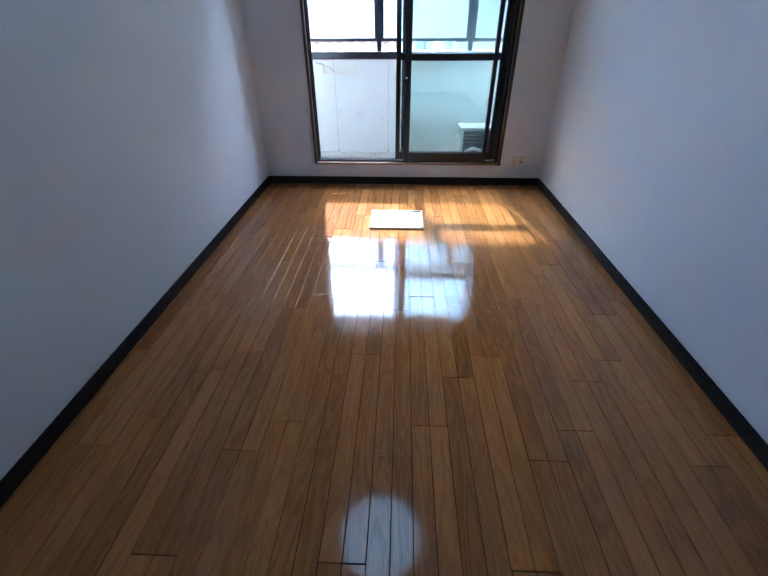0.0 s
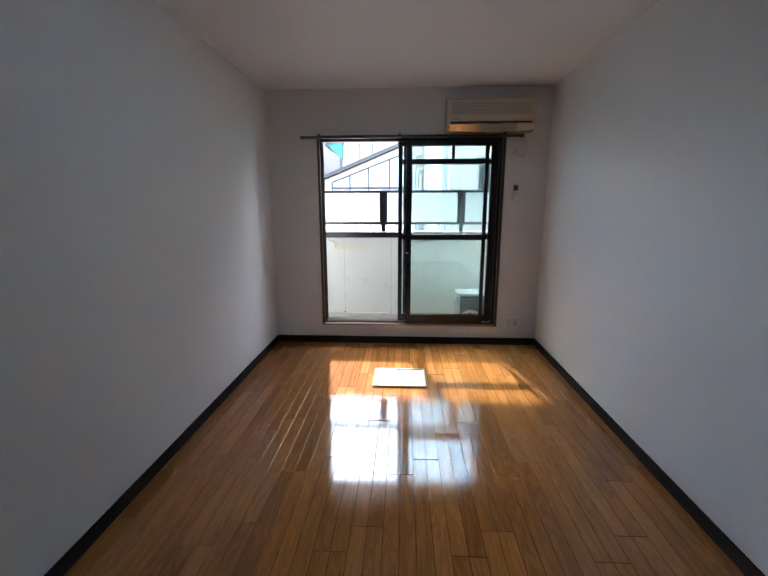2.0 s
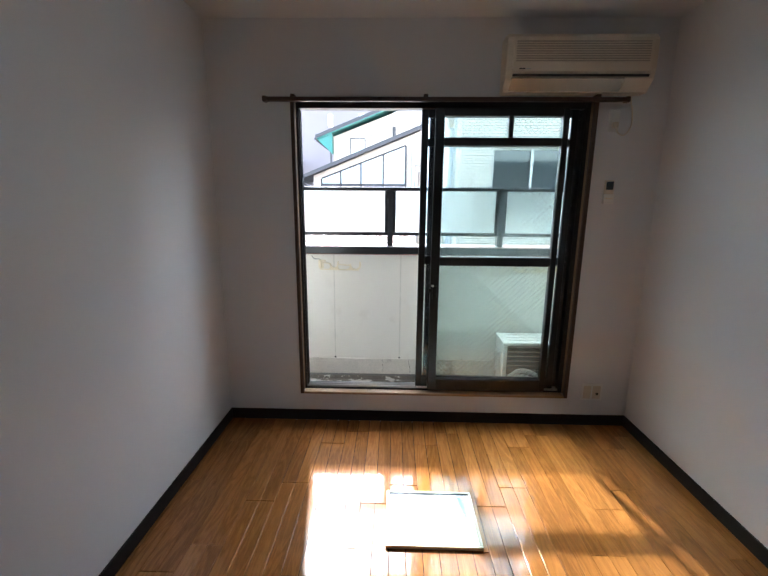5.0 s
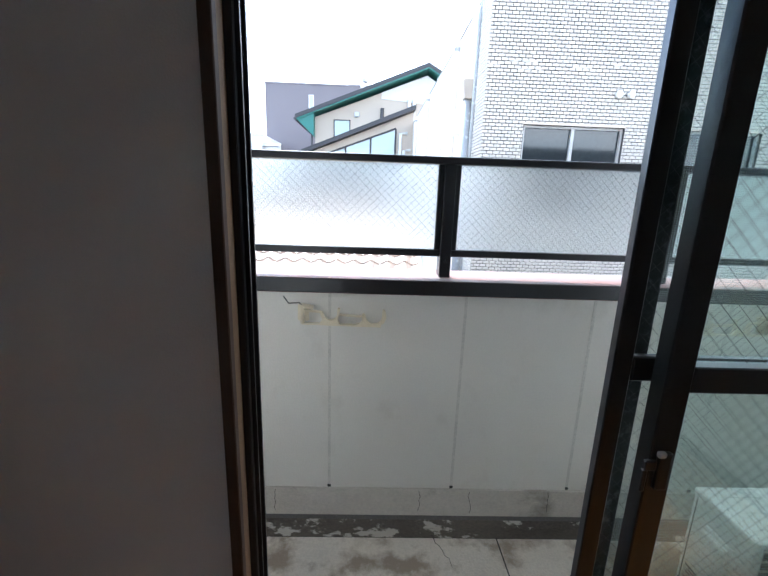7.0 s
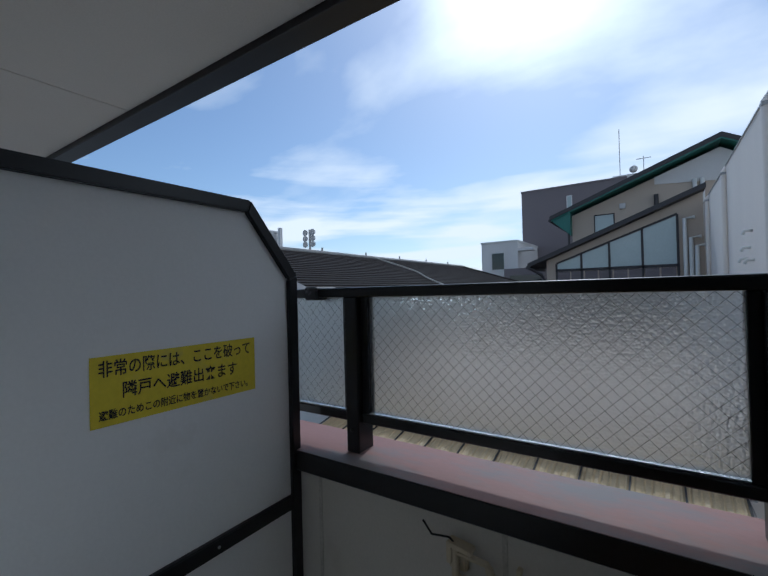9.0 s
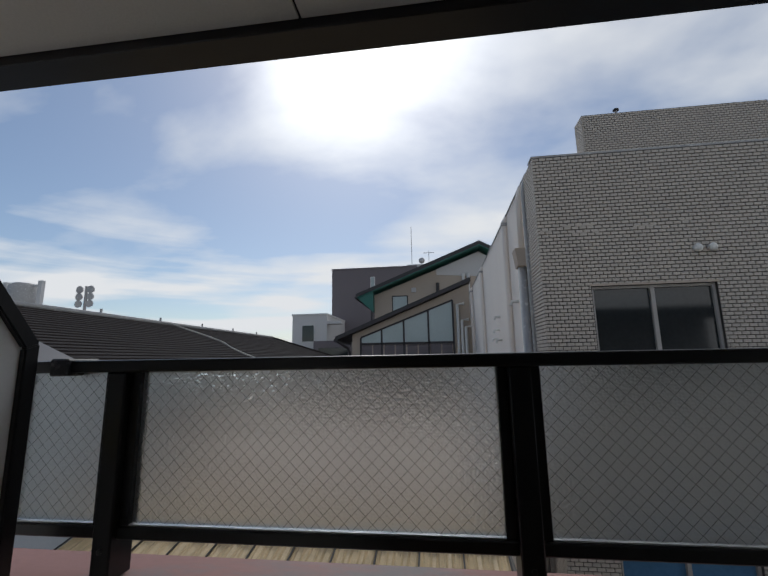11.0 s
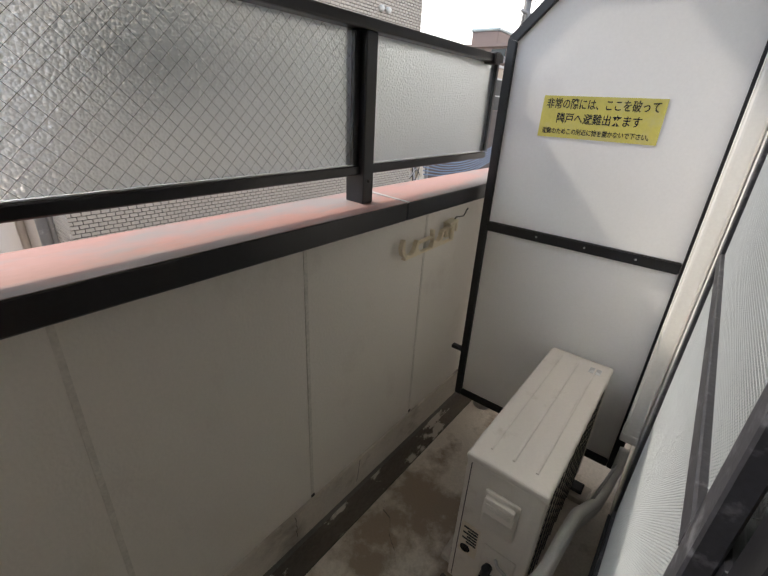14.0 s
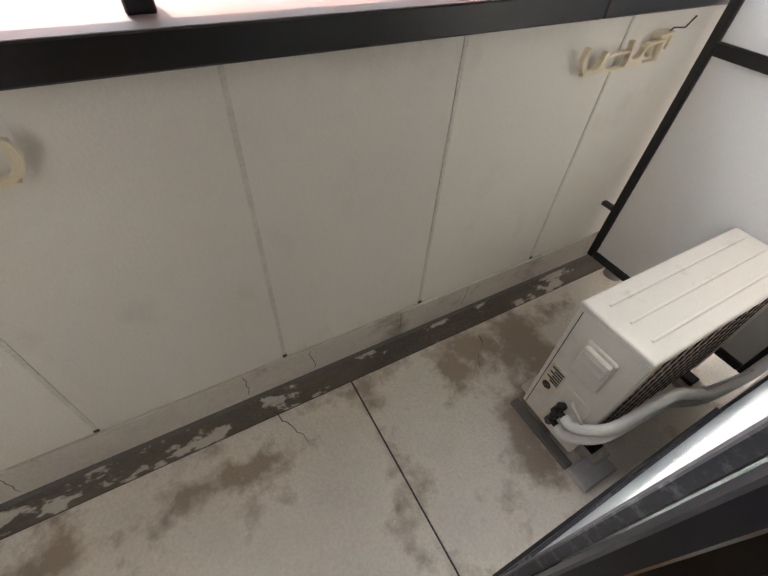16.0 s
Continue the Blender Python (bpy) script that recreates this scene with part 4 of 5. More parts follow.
def pole_bracket(x0, sign):
    """A folded laundry pole holder on the parapet, with two hooks. sign: the way along x that it points."""
    y = YP
    t = thing("laundry_pole_holder", "cream plastic laundry pole holder folded against the parapet", "pole holder", (x0, y, 0.855), group="laundry pole holders")
    X = lambda d: x0 + sign * d
    ya, yb = y - 0.038, y - 0.020

    def slab(nm, pts, a=ya, b=yb, bevel=0.0015):
        part(nm, prism([(X(d), z) for d, z in pts], "y", a, b, bevel), M_CREAM2, t)

    def arc(cd, cz, r, a0, a1, n=9):
        return [(cd + r * math.cos(radians(a0 + (a1 - a0) * i / n)), cz + r * math.sin(radians(a0 + (a1 - a0) * i / n))) for i in range(n + 1)]
    slab("wall_plate", [(0.0, 0.868), (0.045, 0.868), (0.045, 0.925), (0.0, 0.925)], y - 0.02, y - 0.0005, 0.004)
    slab("clamp", [(0.006, 0.895), (0.018, 0.895), (0.018, 0.932), (0.066, 0.926), (0.066, 0.936), (0.006, 0.944)], y - 0.045, y - 0.012)
    part("hinge", tube([(X(0.022), y - 0.03, 0.862), (X(0.022), y - 0.03, 0.935)], 0.009, 12), M_CREAM2, t)
    slab("lower_arm", [(0.018, 0.858), (0.345, 0.853), (0.345, 0.8595), (0.018, 0.8645)])
    slab("upper_arm", [(0.018, 0.915), (0.10, 0.909), (0.10, 0.9155), (0.018, 0.922)])
    slab("first_hook", [(0.088, 0.8605), (0.178, 0.859), (0.166, 0.880), (0.172, 0.905), (0.176, 0.928), (0.165, 0.930)] + arc(0.136, 0.905, 0.027, 0, -180) + [(0.100, 0.915), (0.095, 0.905), (0.104, 0.880)])
    slab("bridge", [(0.172, 0.899), (0.262, 0.894), (0.262, 0.9005), (0.172, 0.9055)])
    slab("second_hook", [(0.228, 0.8585), (0.335, 0.857), (0.357, 0.872), (0.366, 0.897), (0.360, 0.925), (0.349, 0.929)] + arc(0.314, 0.900, 0.034, 0, -180) + [(0.272, 0.912), (0.262, 0.903), (0.268, 0.882), (0.255, 0.868)])
    part("wire_clip", tube([(X(0.03), y - 0.03, 0.930), (X(0.01), y - 0.035, 0.950), (X(-0.03), y - 0.045, 0.950), (X(-0.05), y - 0.05, 0.980)], 0.0025, 8), M_VALVE, t, "bent steel wire clip")


pole_bracket(-0.905, 1)
pole_bracket(1.095, -1)


def outdoor_unit():
    x0, x1, y0, y1, z0, z1 = 0.508, 1.245, 4.405, 4.630, -0.072, 0.468
    t = thing("outdoor_unit", "cream air conditioner outdoor unit, dusty on top", "outdoor unit", (0.93, 4.52, ZF))
    part("casing", boxes((x0, x1, y0 + 0.022, y1, z0, z1 - 0.022), bevel=0.006, seg=2), M_UNIT, t)
    part("top_cover", boxes((x0 - 0.004, x1 + 0.004, y0 - 0.002, y1 + 0.004, z1 - 0.024, z1), bevel=0.009, seg=3), M_UNIT, t)
    for yy in (y0 + 0.05, y0 + 0.115, y0 + 0.18):
        part("top_rib", boxes((x0 + 0.05, x1 - 0.04, yy - 0.004, yy + 0.004, z1 - 0.001, z1 + 0.003), bevel=0.0015), M_UNIT, t)
    part("top_label", boxes((x1 - 0.09, x1 - 0.05, y0 + 0.03, y0 + 0.07, z1, z1 + 0.0012)), M_PIPE, t)
    part("corner_post", boxes((x0, x0 + 0.03, y0, y0 + 0.03, z0, z1 - 0.025), bevel=0.004), M_UNIT, t)
    part("corner_post", boxes((x1 - 0.03, x1, y0, y0 + 0.03, z0, z1 - 0.025), bevel=0.004), M_UNIT, t)
    part("coil", boxes((x0 + 0.03, x1 - 0.03, y0 + 0.012, y0 + 0.021, z0 + 0.01, z1 - 0.03)), M_FIN, t, "dark finned coil")
    for i in range(15):
        z = z0 + 0.03 + i * 0.034
        part("guard_bar", boxes((x0 + 0.03, x1 - 0.03, y0 + 0.001, y0 + 0.007, z - 0.0015, z + 0.0015)), M_GRILLE, t)
    for i in range(9):
        x = x0 + 0.08 + i * 0.068
        part("guard_bar", boxes((x - 0.002, x + 0.002, y0 - 0.001, y0 + 0.003, z0 + 0.01, z1 - 0.03)), M_FIN, t)
    c = part("valve_cover", boxes((x0 - 0.010, x0 + 0.001, y0 + 0.055, y0 + 0.155, 0.244, 0.384), bevel=0.006, seg=2), M_UNIT, t)
    part("handle", boxes((x0 - 0.026, x0 - 0.009, y0 + 0.062, y0 + 0.148, 0.314, 0.374), bevel=0.006, seg=2), M_UNIT, c)
    part("handle_recess", boxes((x0 - 0.0275, x0 - 0.0255, y0 + 0.07, y0 + 0.14, 0.339, 0.357)), M_SEAM, c)
    part("rating_plate", boxes((x0 - 0.0015, x0 + 0.0005, y0 + 0.145, y0 + 0.205, 0.074, 0.204)), M_CREAM, t)
    for i in range(6):
        part("print_bar", boxes((x0 - 0.0028, x0 - 0.0014, y0 + 0.150, y0 + 0.150 + (0.046 if i % 2 else 0.032), 0.124 + i * 0.012, 0.130 + i * 0.012)), M_INK, t)
    part("mark", lathe([(0.016, 0), (0.016, -0.0013), (0.012, -0.0013), (0.012, 0)], (x0 - 0.0015, y0 + 0.182, 0.097), 20, "x"), M_INK, t)
    part("side_seam", boxes((x0 - 0.0012, x0 + 0.0005, y0 + 0.208, y0 + 0.2105, z0 + 0.01, z1 - 0.03)), M_SLOT, t)
    part("valve_panel", boxes((x0 - 0.004, x0 + 0.0005, y0 + 0.03, y0 + 0.13, z0 + 0.005, 0.174), bevel=0.002), M_UNIT, t)
    for z in (0.034, 0.094):
        v = part("valve", tube([(x0 - 0.003, y0 + 0.10, z), (x0 - 0.05, y0 + 0.10, z)], 0.013, 12), M_VALVE, t, "black service valve")
        part("cap", tube([(x0 - 0.035, y0 + 0.10, z - 0.022), (x0 - 0.035, y0 + 0.10, z + 0.03)], 0.012, 10), M_VALVE, v)
        part("nut", tube([(x0 - 0.035, y0 + 0.112, z), (x0 - 0.035, y0 + 0.072, z)], 0.011, 6), M_VALVE, v)
    for x in (x0 + 0.06, x1 - 0.12):
        part("foot", boxes((x, x + 0.09, y0 - 0.07, y1 + 0.055, ZF, z0 - 0.022), bevel=0.006), M_CURB, t, "grey plastic foot")
        part("foot_rail", boxes((x + 0.02, x + 0.07, y0 - 0.04, y1 + 0.03, z0 - 0.022, z0 - 0.001), bevel=0.003), M_SLOT, t)
    part("base_plate", boxes((x0 - 0.022, x0 + 0.012, y0 - 0.03, y1 + 0.02, ZF + 0.001, ZF + 0.020), bevel=0.003), M_FOOT, t, "dark base strip")
    part("wall_side_tray", boxes((x0 - 0.02, x0 + 0.13, y0 - 0.115, y0 - 0.032, ZF + 0.001, ZF + 0.03), bevel=0.004), M_PIPE, t, "weathered steel foot plate")
    for k, (z, dz) in enumerate(((0.094, 0.0), (0.034, -0.045))):
        pts = curve_points([(x0 - 0.035, y0 + 0.07, z), (x0 - 0.037, y0 + 0.03, z + 0.008), (x0 + 0.0, y0 - 0.03, z + 0.085), (x0 + 0.09, y0 - 0.05, 0.275 + dz), (x0 + 0.18, y0 - 0.06, 0.275 + dz), (x0 + 0.29, y0 - 0.075, 0.205 + dz), (x0 + 0.42, y0 - 0.10, 0.15 + dz * 0.7), (x0 + 0.57, y0 - 0.12 + 0.002 * k, 0.16 - 0.02 * k), (x0 + 0.62, y0 - 0.122, 0.235 - 0.01 * k)], 8)
        part("insulated_pipe", tube(pts, 0.017, 14), M_FOAM, t, "white insulated refrigerant pipe", True)
    pts = curve_points([(x0 - 0.005, y0 + 0.085, 0.14), (x0 - 0.03, y0 + 0.06, 0.15), (x0 + 0.0, y0 - 0.02, 0.11), (x0 + 0.2, y0 - 0.055, 0.16), (x0 + 0.56, y0 - 0.115, 0.20)], 8)
    part("cable", tube(pts, 0.005, 8), M_PIPE, t, "grey cable", True)


outdoor_unit()


def pipe_duct():
    x, y = 1.20, YO + 0.004
    t = thing("pipe_duct", "off-white plastic pipe duct on the outer wall", "duct", (x, y, 0.24))
    part("duct", boxes((x - 0.036, x + 0.036, y, y + 0.052, 0.255, 1.97), bevel=0.012, seg=3), M_DUCT, t)
    part("duct_lid", boxes((x - 0.028, x + 0.028, y + 0.05, y + 0.056, 0.255, 1.97), bevel=0.002), M_DUCT, t)
    part("collar", boxes((x - 0.04, x + 0.04, y - 0.001, y + 0.06, 1.965, 2.0), bevel=0.008, seg=2), M_DUCT, t)
    part("wall_cap", boxes((x - 0.055, x + 0.055, y - 0.001, y + 0.075, 2.0, 2.20), bevel=0.02, seg=3), M_DUCT, t)
    part("end_collar", boxes((x - 0.04, x + 0.04, y - 0.001, y + 0.058, 0.235, 0.275), bevel=0.008, seg=2), M_DUCT, t)


pipe_duct()

# ---- ground ----
structure("ground", boxes((-700, 700, -700, 1300, -3.1, -3.0)), M_ASPHALT, "pale paved ground between the buildings", "ground")


# ---- brick building across the lane ----
BX0, BX1, BY, BZ = 0.984, 7.76, 9.95, 4.39
COURSE, PITCH = 0.050, 0.101
UPPER = ((1.62, 3.17), (3.77, 5.31), (5.86, 7.33))


def brick_mesh(w, h, d):
    bm = bmesh.new()
    v = [bm.verts.new(p) for p in ((0, 0, 0), (w, 0, 0), (w, 0, h), (0, 0, h), (0.004, -d, 0.004), (w - 0.004, -d, 0.004), (w - 0.004, -d, h - 0.004), (0.004, -d, h - 0.004))]
    for f in ((4, 5, 6, 7), (0, 1, 5, 4), (1, 2, 6, 5), (2, 3, 7, 6), (3, 0, 4, 7)):
        bm.faces.new([v[i] for i in f])
    return bm


def brick_rows(x0, x1, z0, z1, holes, course, pitch, gap):
    """Running bond over a rectangle, as (x, z, width) of each brick, cut at openings and ends."""
    rows = int(round((z1 - z0) / course))
    for r in range(rows):
        z = z1 - (r + 1) * course
        x = x0 - (pitch / 2 if r % 2 else 0)
        while x < x1 - 0.02:
            a, b = max(x, x0), min(x + pitch, x1)
            for h0, h1, hz0, hz1 in holes:
                if z + course > hz0 + 0.01 and z < hz1 - 0.01:
                    if a >= h0 and b <= h1:
                        a = b
                    elif a < h0 < b:
                        b = h0
                    elif a < h1 < b:
                        a = h1
            if b - a > 0.03:
                yield a, z, b - a - gap
            x += pitch


def joined_bricks(name, cells, place, h, d, owner):
    verts, faces = [], []
    for a, z, w in cells:
        n = len(verts)
        for u, o, k in ((0, 0, 0), (w, 0, 0), (w, 0, h), (0, 0, h), (0.004, d, 0.004), (w - 0.004, d, 0.004), (w - 0.004, d, h - 0.004), (0.004, d, h - 0.004)):
            verts.append(place(a + u, z + k, o))
        faces.extend([(n + 4, n + 5, n + 6, n + 7), (n, n + 1, n + 5, n + 4), (n + 1, n + 2, n + 6, n + 5), (n + 2, n + 3, n + 7, n + 6), (n + 3, n, n + 4, n + 7)])
    me = bpy.data.meshes.new(name)
    me.from_pydata(verts, [], faces)
    me.materials.append(M_BRICK)
    ob = new(name, me)
    ob["kind"] = "stuff"
    ob.parent, ob.matrix_parent_inverse = owner, Matrix.Translation(-origin_of(owner))
    return ob


def facade_window(owner, x0, x1, z0, z1, glass, frame_mat, y):
    w = part("window", boxes((x0, x1, y + 0.085, y + 0.10, z0, z1)), glass, owner)
    f = 0.035
    for k, b in enumerate(((x0, x0 + f, y + 0.045, y + 0.084, z0, z1), (x1 - f, x1, y + 0.045, y + 0.084, z0, z1), (x0 + f, x1 - f, y + 0.045, y + 0.084, z0, z0 + f), (x0 + f, x1 - f, y + 0.045, y + 0.084, z1 - f, z1), ((x0 + x1) / 2 - 0.025, (x0 + x1) / 2 + 0.025, y + 0.04, y + 0.084, z0 + f, z1 - f))):
        part("window_frame", boxes(b), frame_mat, w)


def brick_building():
    t = thing("brick_building", "grey brick-tiled building with sliding windows and a white side wall", "building", (BX0, BY, -3.0))
    holes = [(a, b, 1.25, 2.46) for a, b in UPPER] + [(a, b, -2.1, -0.86) for a, b in UPPER]
    xs = sorted({BX0 + 0.02, BX1} | {v for h in UPPER for v in h})
    spec = []
    for a, b in zip(xs, xs[1:]):
        if any(abs(a - h[0]) < 1e-6 for h in UPPER):
            spec += [(a, b, BY, BY + 0.2, 2.46, BZ - 0.02), (a, b, BY, BY + 0.2, -0.86, 1.25), (a, b, BY, BY + 0.2, -3.0, -2.1)]
        else:
            spec.append((a, b, BY, BY + 0.2, -3.0, BZ - 0.02))
    for b in spec:
        part("wall", boxes(b), M_MORTAR, t, "dark mortar bed of the brick front")
    part("wall", boxes((BX0 + 0.012, BX0 + 0.2, BY + 0.2, BY + 0.62, -3.0, BZ - 0.02)), M_MORTAR, t)
    part("side_wall", boxes((BX0 + 0.05, BX0 + 0.25, BY + 0.62, 22.6, -3.0, BZ + 0.02)), M_WHITEWALL, t, "white rendered side wall")
    part("wall", boxes((BX0 + 0.25, BX1, BY + 0.2, 22.6, -3.0, BZ - 0.2)), M_BEIGE, t)
    part("parapet_cap", boxes((BX0 - 0.01, BX1 + 0.01, BY - 0.014, BY + 0.22, BZ - 0.02, BZ + 0.012), (BX0 + 0.03, BX0 + 0.27, BY + 0.62, 22.6, BZ + 0.02, BZ + 0.05), bevel=0.004), M_PIPE, t)
    for (a, b), glass in zip(UPPER, (M_DARKGLASS, M_DARKGLASS, M_GREENBLIND)):
        facade_window(t, a, b, 1.25, 2.46, glass, M_WINFRAME, BY)
        facade_window(t, a, b, -2.1, -0.86, M_BLUEGLASS, M_WINFRAME, BY)
        part("window_head", boxes((a - 0.02, b + 0.02, BY - 0.02, BY + 0.05, 2.462, 2.49)), M_BEIGE, t)
    random_cells = random.Random(6)
    for r in range(3):
        x = BX0 + 0.03
        while x < 2.9 - 0.45 * r:
            w = random_cells.uniform(0.05, 0.30)
            if random_cells.random() < 0.62 - 0.12 * r:
                z = BZ - 0.02 - COURSE * (21 + r)
                part("repair_patch", boxes((x, x + w, BY - 0.0095, BY, z - 0.0068, z + 0.002 + 0.02 * random_cells.random())), M_BRICK, t, "mortar smeared over the joints of the bricks")
            x += w + random_cells.uniform(0.0, 0.12)
    # penthouse on the roof
    px0, px1, py, pz = 2.71, 6.27, 12.5, 6.53
    part("penthouse", boxes((px0 + 0.012, px1 - 0.012, py + 0.012, py + 0.45, BZ - 0.3, pz)), M_MORTAR, t)
    joined_bricks("penthouse_bricks", list(brick_rows(px0, px1, BZ - 0.2, pz, [], 0.050, 0.101, 0.007)), lambda u, z, o: (u, py + 0.012 - o, z), 0.043, 0.008, t)
    joined_bricks("penthouse_bricks", list(brick_rows(py, py + 0.45, BZ - 0.2, pz, [], 0.050, 0.101, 0.007)), lambda u, z, o: (px0 + 0.012 - o, u, z), 0.043, 0.008, t)
    part("roof_vent", tube([(3.5, py + 0.2, pz), (3.5, py + 0.2, pz + 0.17)], 0.02, 10), M_PIPE, t)
    part("vent_cowl", lathe([(0.06, 0), (0.06, 0.03), (0.03, 0.05)], (3.5, py + 0.2, pz + 0.16), 12), M_VALVE, t)
    # wall vents
    for x, z in ((2.98, 2.92), (3.16, 2.92), (6.42, 2.92), (6.62, 2.92)):
        part("wall_vent", lathe([(0.05, 0), (0.055, -0.05), (0.04, -0.075), (0.01, -0.08)], (x, BY - 0.012, z), 16, "y"), M_WHITEPLASTIC, t, "", True)
    # pipes on the white side
    y = BY + 0.67
    part("downpipe", tube([(BX0 + 0.0, y, -3.0), (BX0 + 0.0, y, BZ - 0.25), (BX0 + 0.03, y, BZ - 0.05), (BX0 + 0.10, y, BZ + 0.06)], 0.036, 12), M_PIPE, t, "grey downpipe", True)
    y = BY + 1.0
    part("rain_leader", tube([(BX0 - 0.02, y, 3.25), (BX0 - 0.02, y, BZ - 0.25), (BX0 + 0.03, y, BZ - 0.05), (BX0 + 0.10, y, BZ + 0.06)], 0.05, 12), M_WHITEWALL, t, "cream rain leader above the hopper", True)
    part("hopper", prism([(BX0 - 0.10, 3.0), (BX0 + 0.04, 3.0), (BX0 + 0.06, 3.3), (BX0 - 0.14, 3.3)], "y", BY + 0.95, BY + 1.22, 0.006), M_BEIGE, t, "grey rainwater hopper")
    part("downpipe", tube([(BX0 - 0.02, BY + 1.08, -3.0), (BX0 - 0.02, BY + 1.08, 3.0)], 0.07, 14), M_PIPE, t, "", True)
    for y in (12.55, 17.2, 21.0):
        part("conduit", tube([(BX0 + 0.0, y, -3.0), (BX0 + 0.0, y, BZ - 0.1), (BX0 + 0.12, y, BZ + 0.08)], 0.06, 12), M_WHITEWALL, t, "", True)
        part("bracket", boxes((BX0 - 0.06, BX0 + 0.05, y - 0.08, y + 0.08, BZ - 0.18, BZ - 0.12)), M_PIPE, t)
    for y, z in ((11.9, 2.55), (14.2, 2.5), (14.4, 2.2), (14.7, 2.0), (14.1, 1.95), (16.5, 1.6)):
        part("wall_spout", tube([(BX0 + 0.05, y, z), (BX0 - 0.06, y, z), (BX0 - 0.09, y, z - 0.07)], 0.03, 10), M_WHITEPLASTIC, t, "", True)
    return t, holes


# ---- houses beyond the lane ----
def tiled_roof_house():
    """Low house with clay pantiles, and a corrugated lean-to before it."""
    x0, x1, ye, ze, slope = -4.75, 0.17, 9.0, -0.30, 0.40
    t = thing("tiled_house", "low house with a glazed clay tile roof", "house", (-2.3, 10.5, -3.0))
    part("wall", boxes((x0 + 0.3, x1 - 0.25, ye + 0.45, 14.2, -3.0, ze + 0.06)), M_WHITEWALL, t)
    part("roof_deck", prism([(ye + 0.02, ze - 0.09), (11.9, ze - 0.09 + slope * 2.88), (14.7, ze - 0.09), (14.7, ze - 0.02), (11.9, ze - 0.02 + slope * 2.88), (ye + 0.02, ze - 0.02)], "x", x0, x1), M_BEIGE, t)
    part("roof_verge", prism([(ye, ze - 0.12), (11.9, ze - 0.12 + slope * 2.9), (11.9, ze + 0.05 + slope * 2.9), (ye, ze + 0.05)], "x", x1, x1 + 0.05), M_PIPE, t)
    tw, th = 0.285, 0.245
    n = 12
    prof = []
    for k in range(n + 1):
        u = k / n
        prof.append((u * tw, 0.032 * math.sin(math.tau * (u + 0.1)) * (1.0 if u < 0.5 else 0.7)))
    verts, faces = [], []
    for yy, lift in ((0, 0.035), (0, 0.060), (th * 1.05, 0.035)):
        for u, z in prof:
            verts.append((u, yy, z + lift + slope * yy))
    m = n + 1
    for r in range(2):
        for k in range(n):
            faces.append((r * m + k, r * m + k + 1, (r + 1) * m + k + 1, (r + 1) * m + k))
    me = bpy.data.meshes.new("roof_tile")
    me.from_pydata(verts, [], faces)
    me.materials.append(M_TILE)
    base = origin_of(t)
    for r in range(12):
        for c in range(17):
            ob = new("roof_tile", me)
            ob.parent = t
            ob.location = Vector((x1 - (c + 1) * tw, ye + r * th, ze + slope * r * th)) - base
    part("ridge", tube([(x0, 11.9, ze + 0.10 + slope * 2.9), (x1, 11.9, ze + 0.10 + slope * 2.9)], 0.1, 12), M_TILE, t, "", True)
    s = thing("lean_to_roof", "tan corrugated lean-to roof with dark purlins", "roof", (-2.3, 8.2, -3.0))
    verts, faces = [], []
    sheets = 11
    for c in range(sheets):
        a = x1 - 0.02 - (c + 1) * 0.445
        cols = 24
        n0 = len(verts)
        for k in range(cols + 1):
            u = a + k * 0.455 / cols
            w = 0.009 * math.sin(k * math.pi * 0.75) + (0.006 if c % 2 else 0.0)
            verts.append((u, 7.2, -0.78 + w)); verts.append((u, 9.35, -0.33 + w))
        for k in range(cols):
            faces.append((n0 + 2 * k, n0 + 2 * k + 2, n0 + 2 * k + 3, n0 + 2 * k + 1))
    me = bpy.data.meshes.new("sheeting")
    me.from_pydata(verts, [], faces)
    me.materials.append(M_CORR)
    ob = new("sheeting", me)
    ob.parent, ob.matrix_parent_inverse = s, Matrix.Translation(-origin_of(s))
    for c in range(sheets + 1):
        x = x1 - 0.02 - c * 0.445
        part("batten", prism([(7.2, -0.77), (9.35, -0.32), (9.35, -0.305), (7.2, -0.755)], "x", x - 0.008, x + 0.008), M_JOINT, s)
    for x in (x0 + 0.2, -2.3, x1 - 0.2):
        part("post", boxes((x - 0.04, x + 0.04, 7.3, 7.38, -3.0, -0.78)), M_BEIGE, s)


tiled_roof_house()


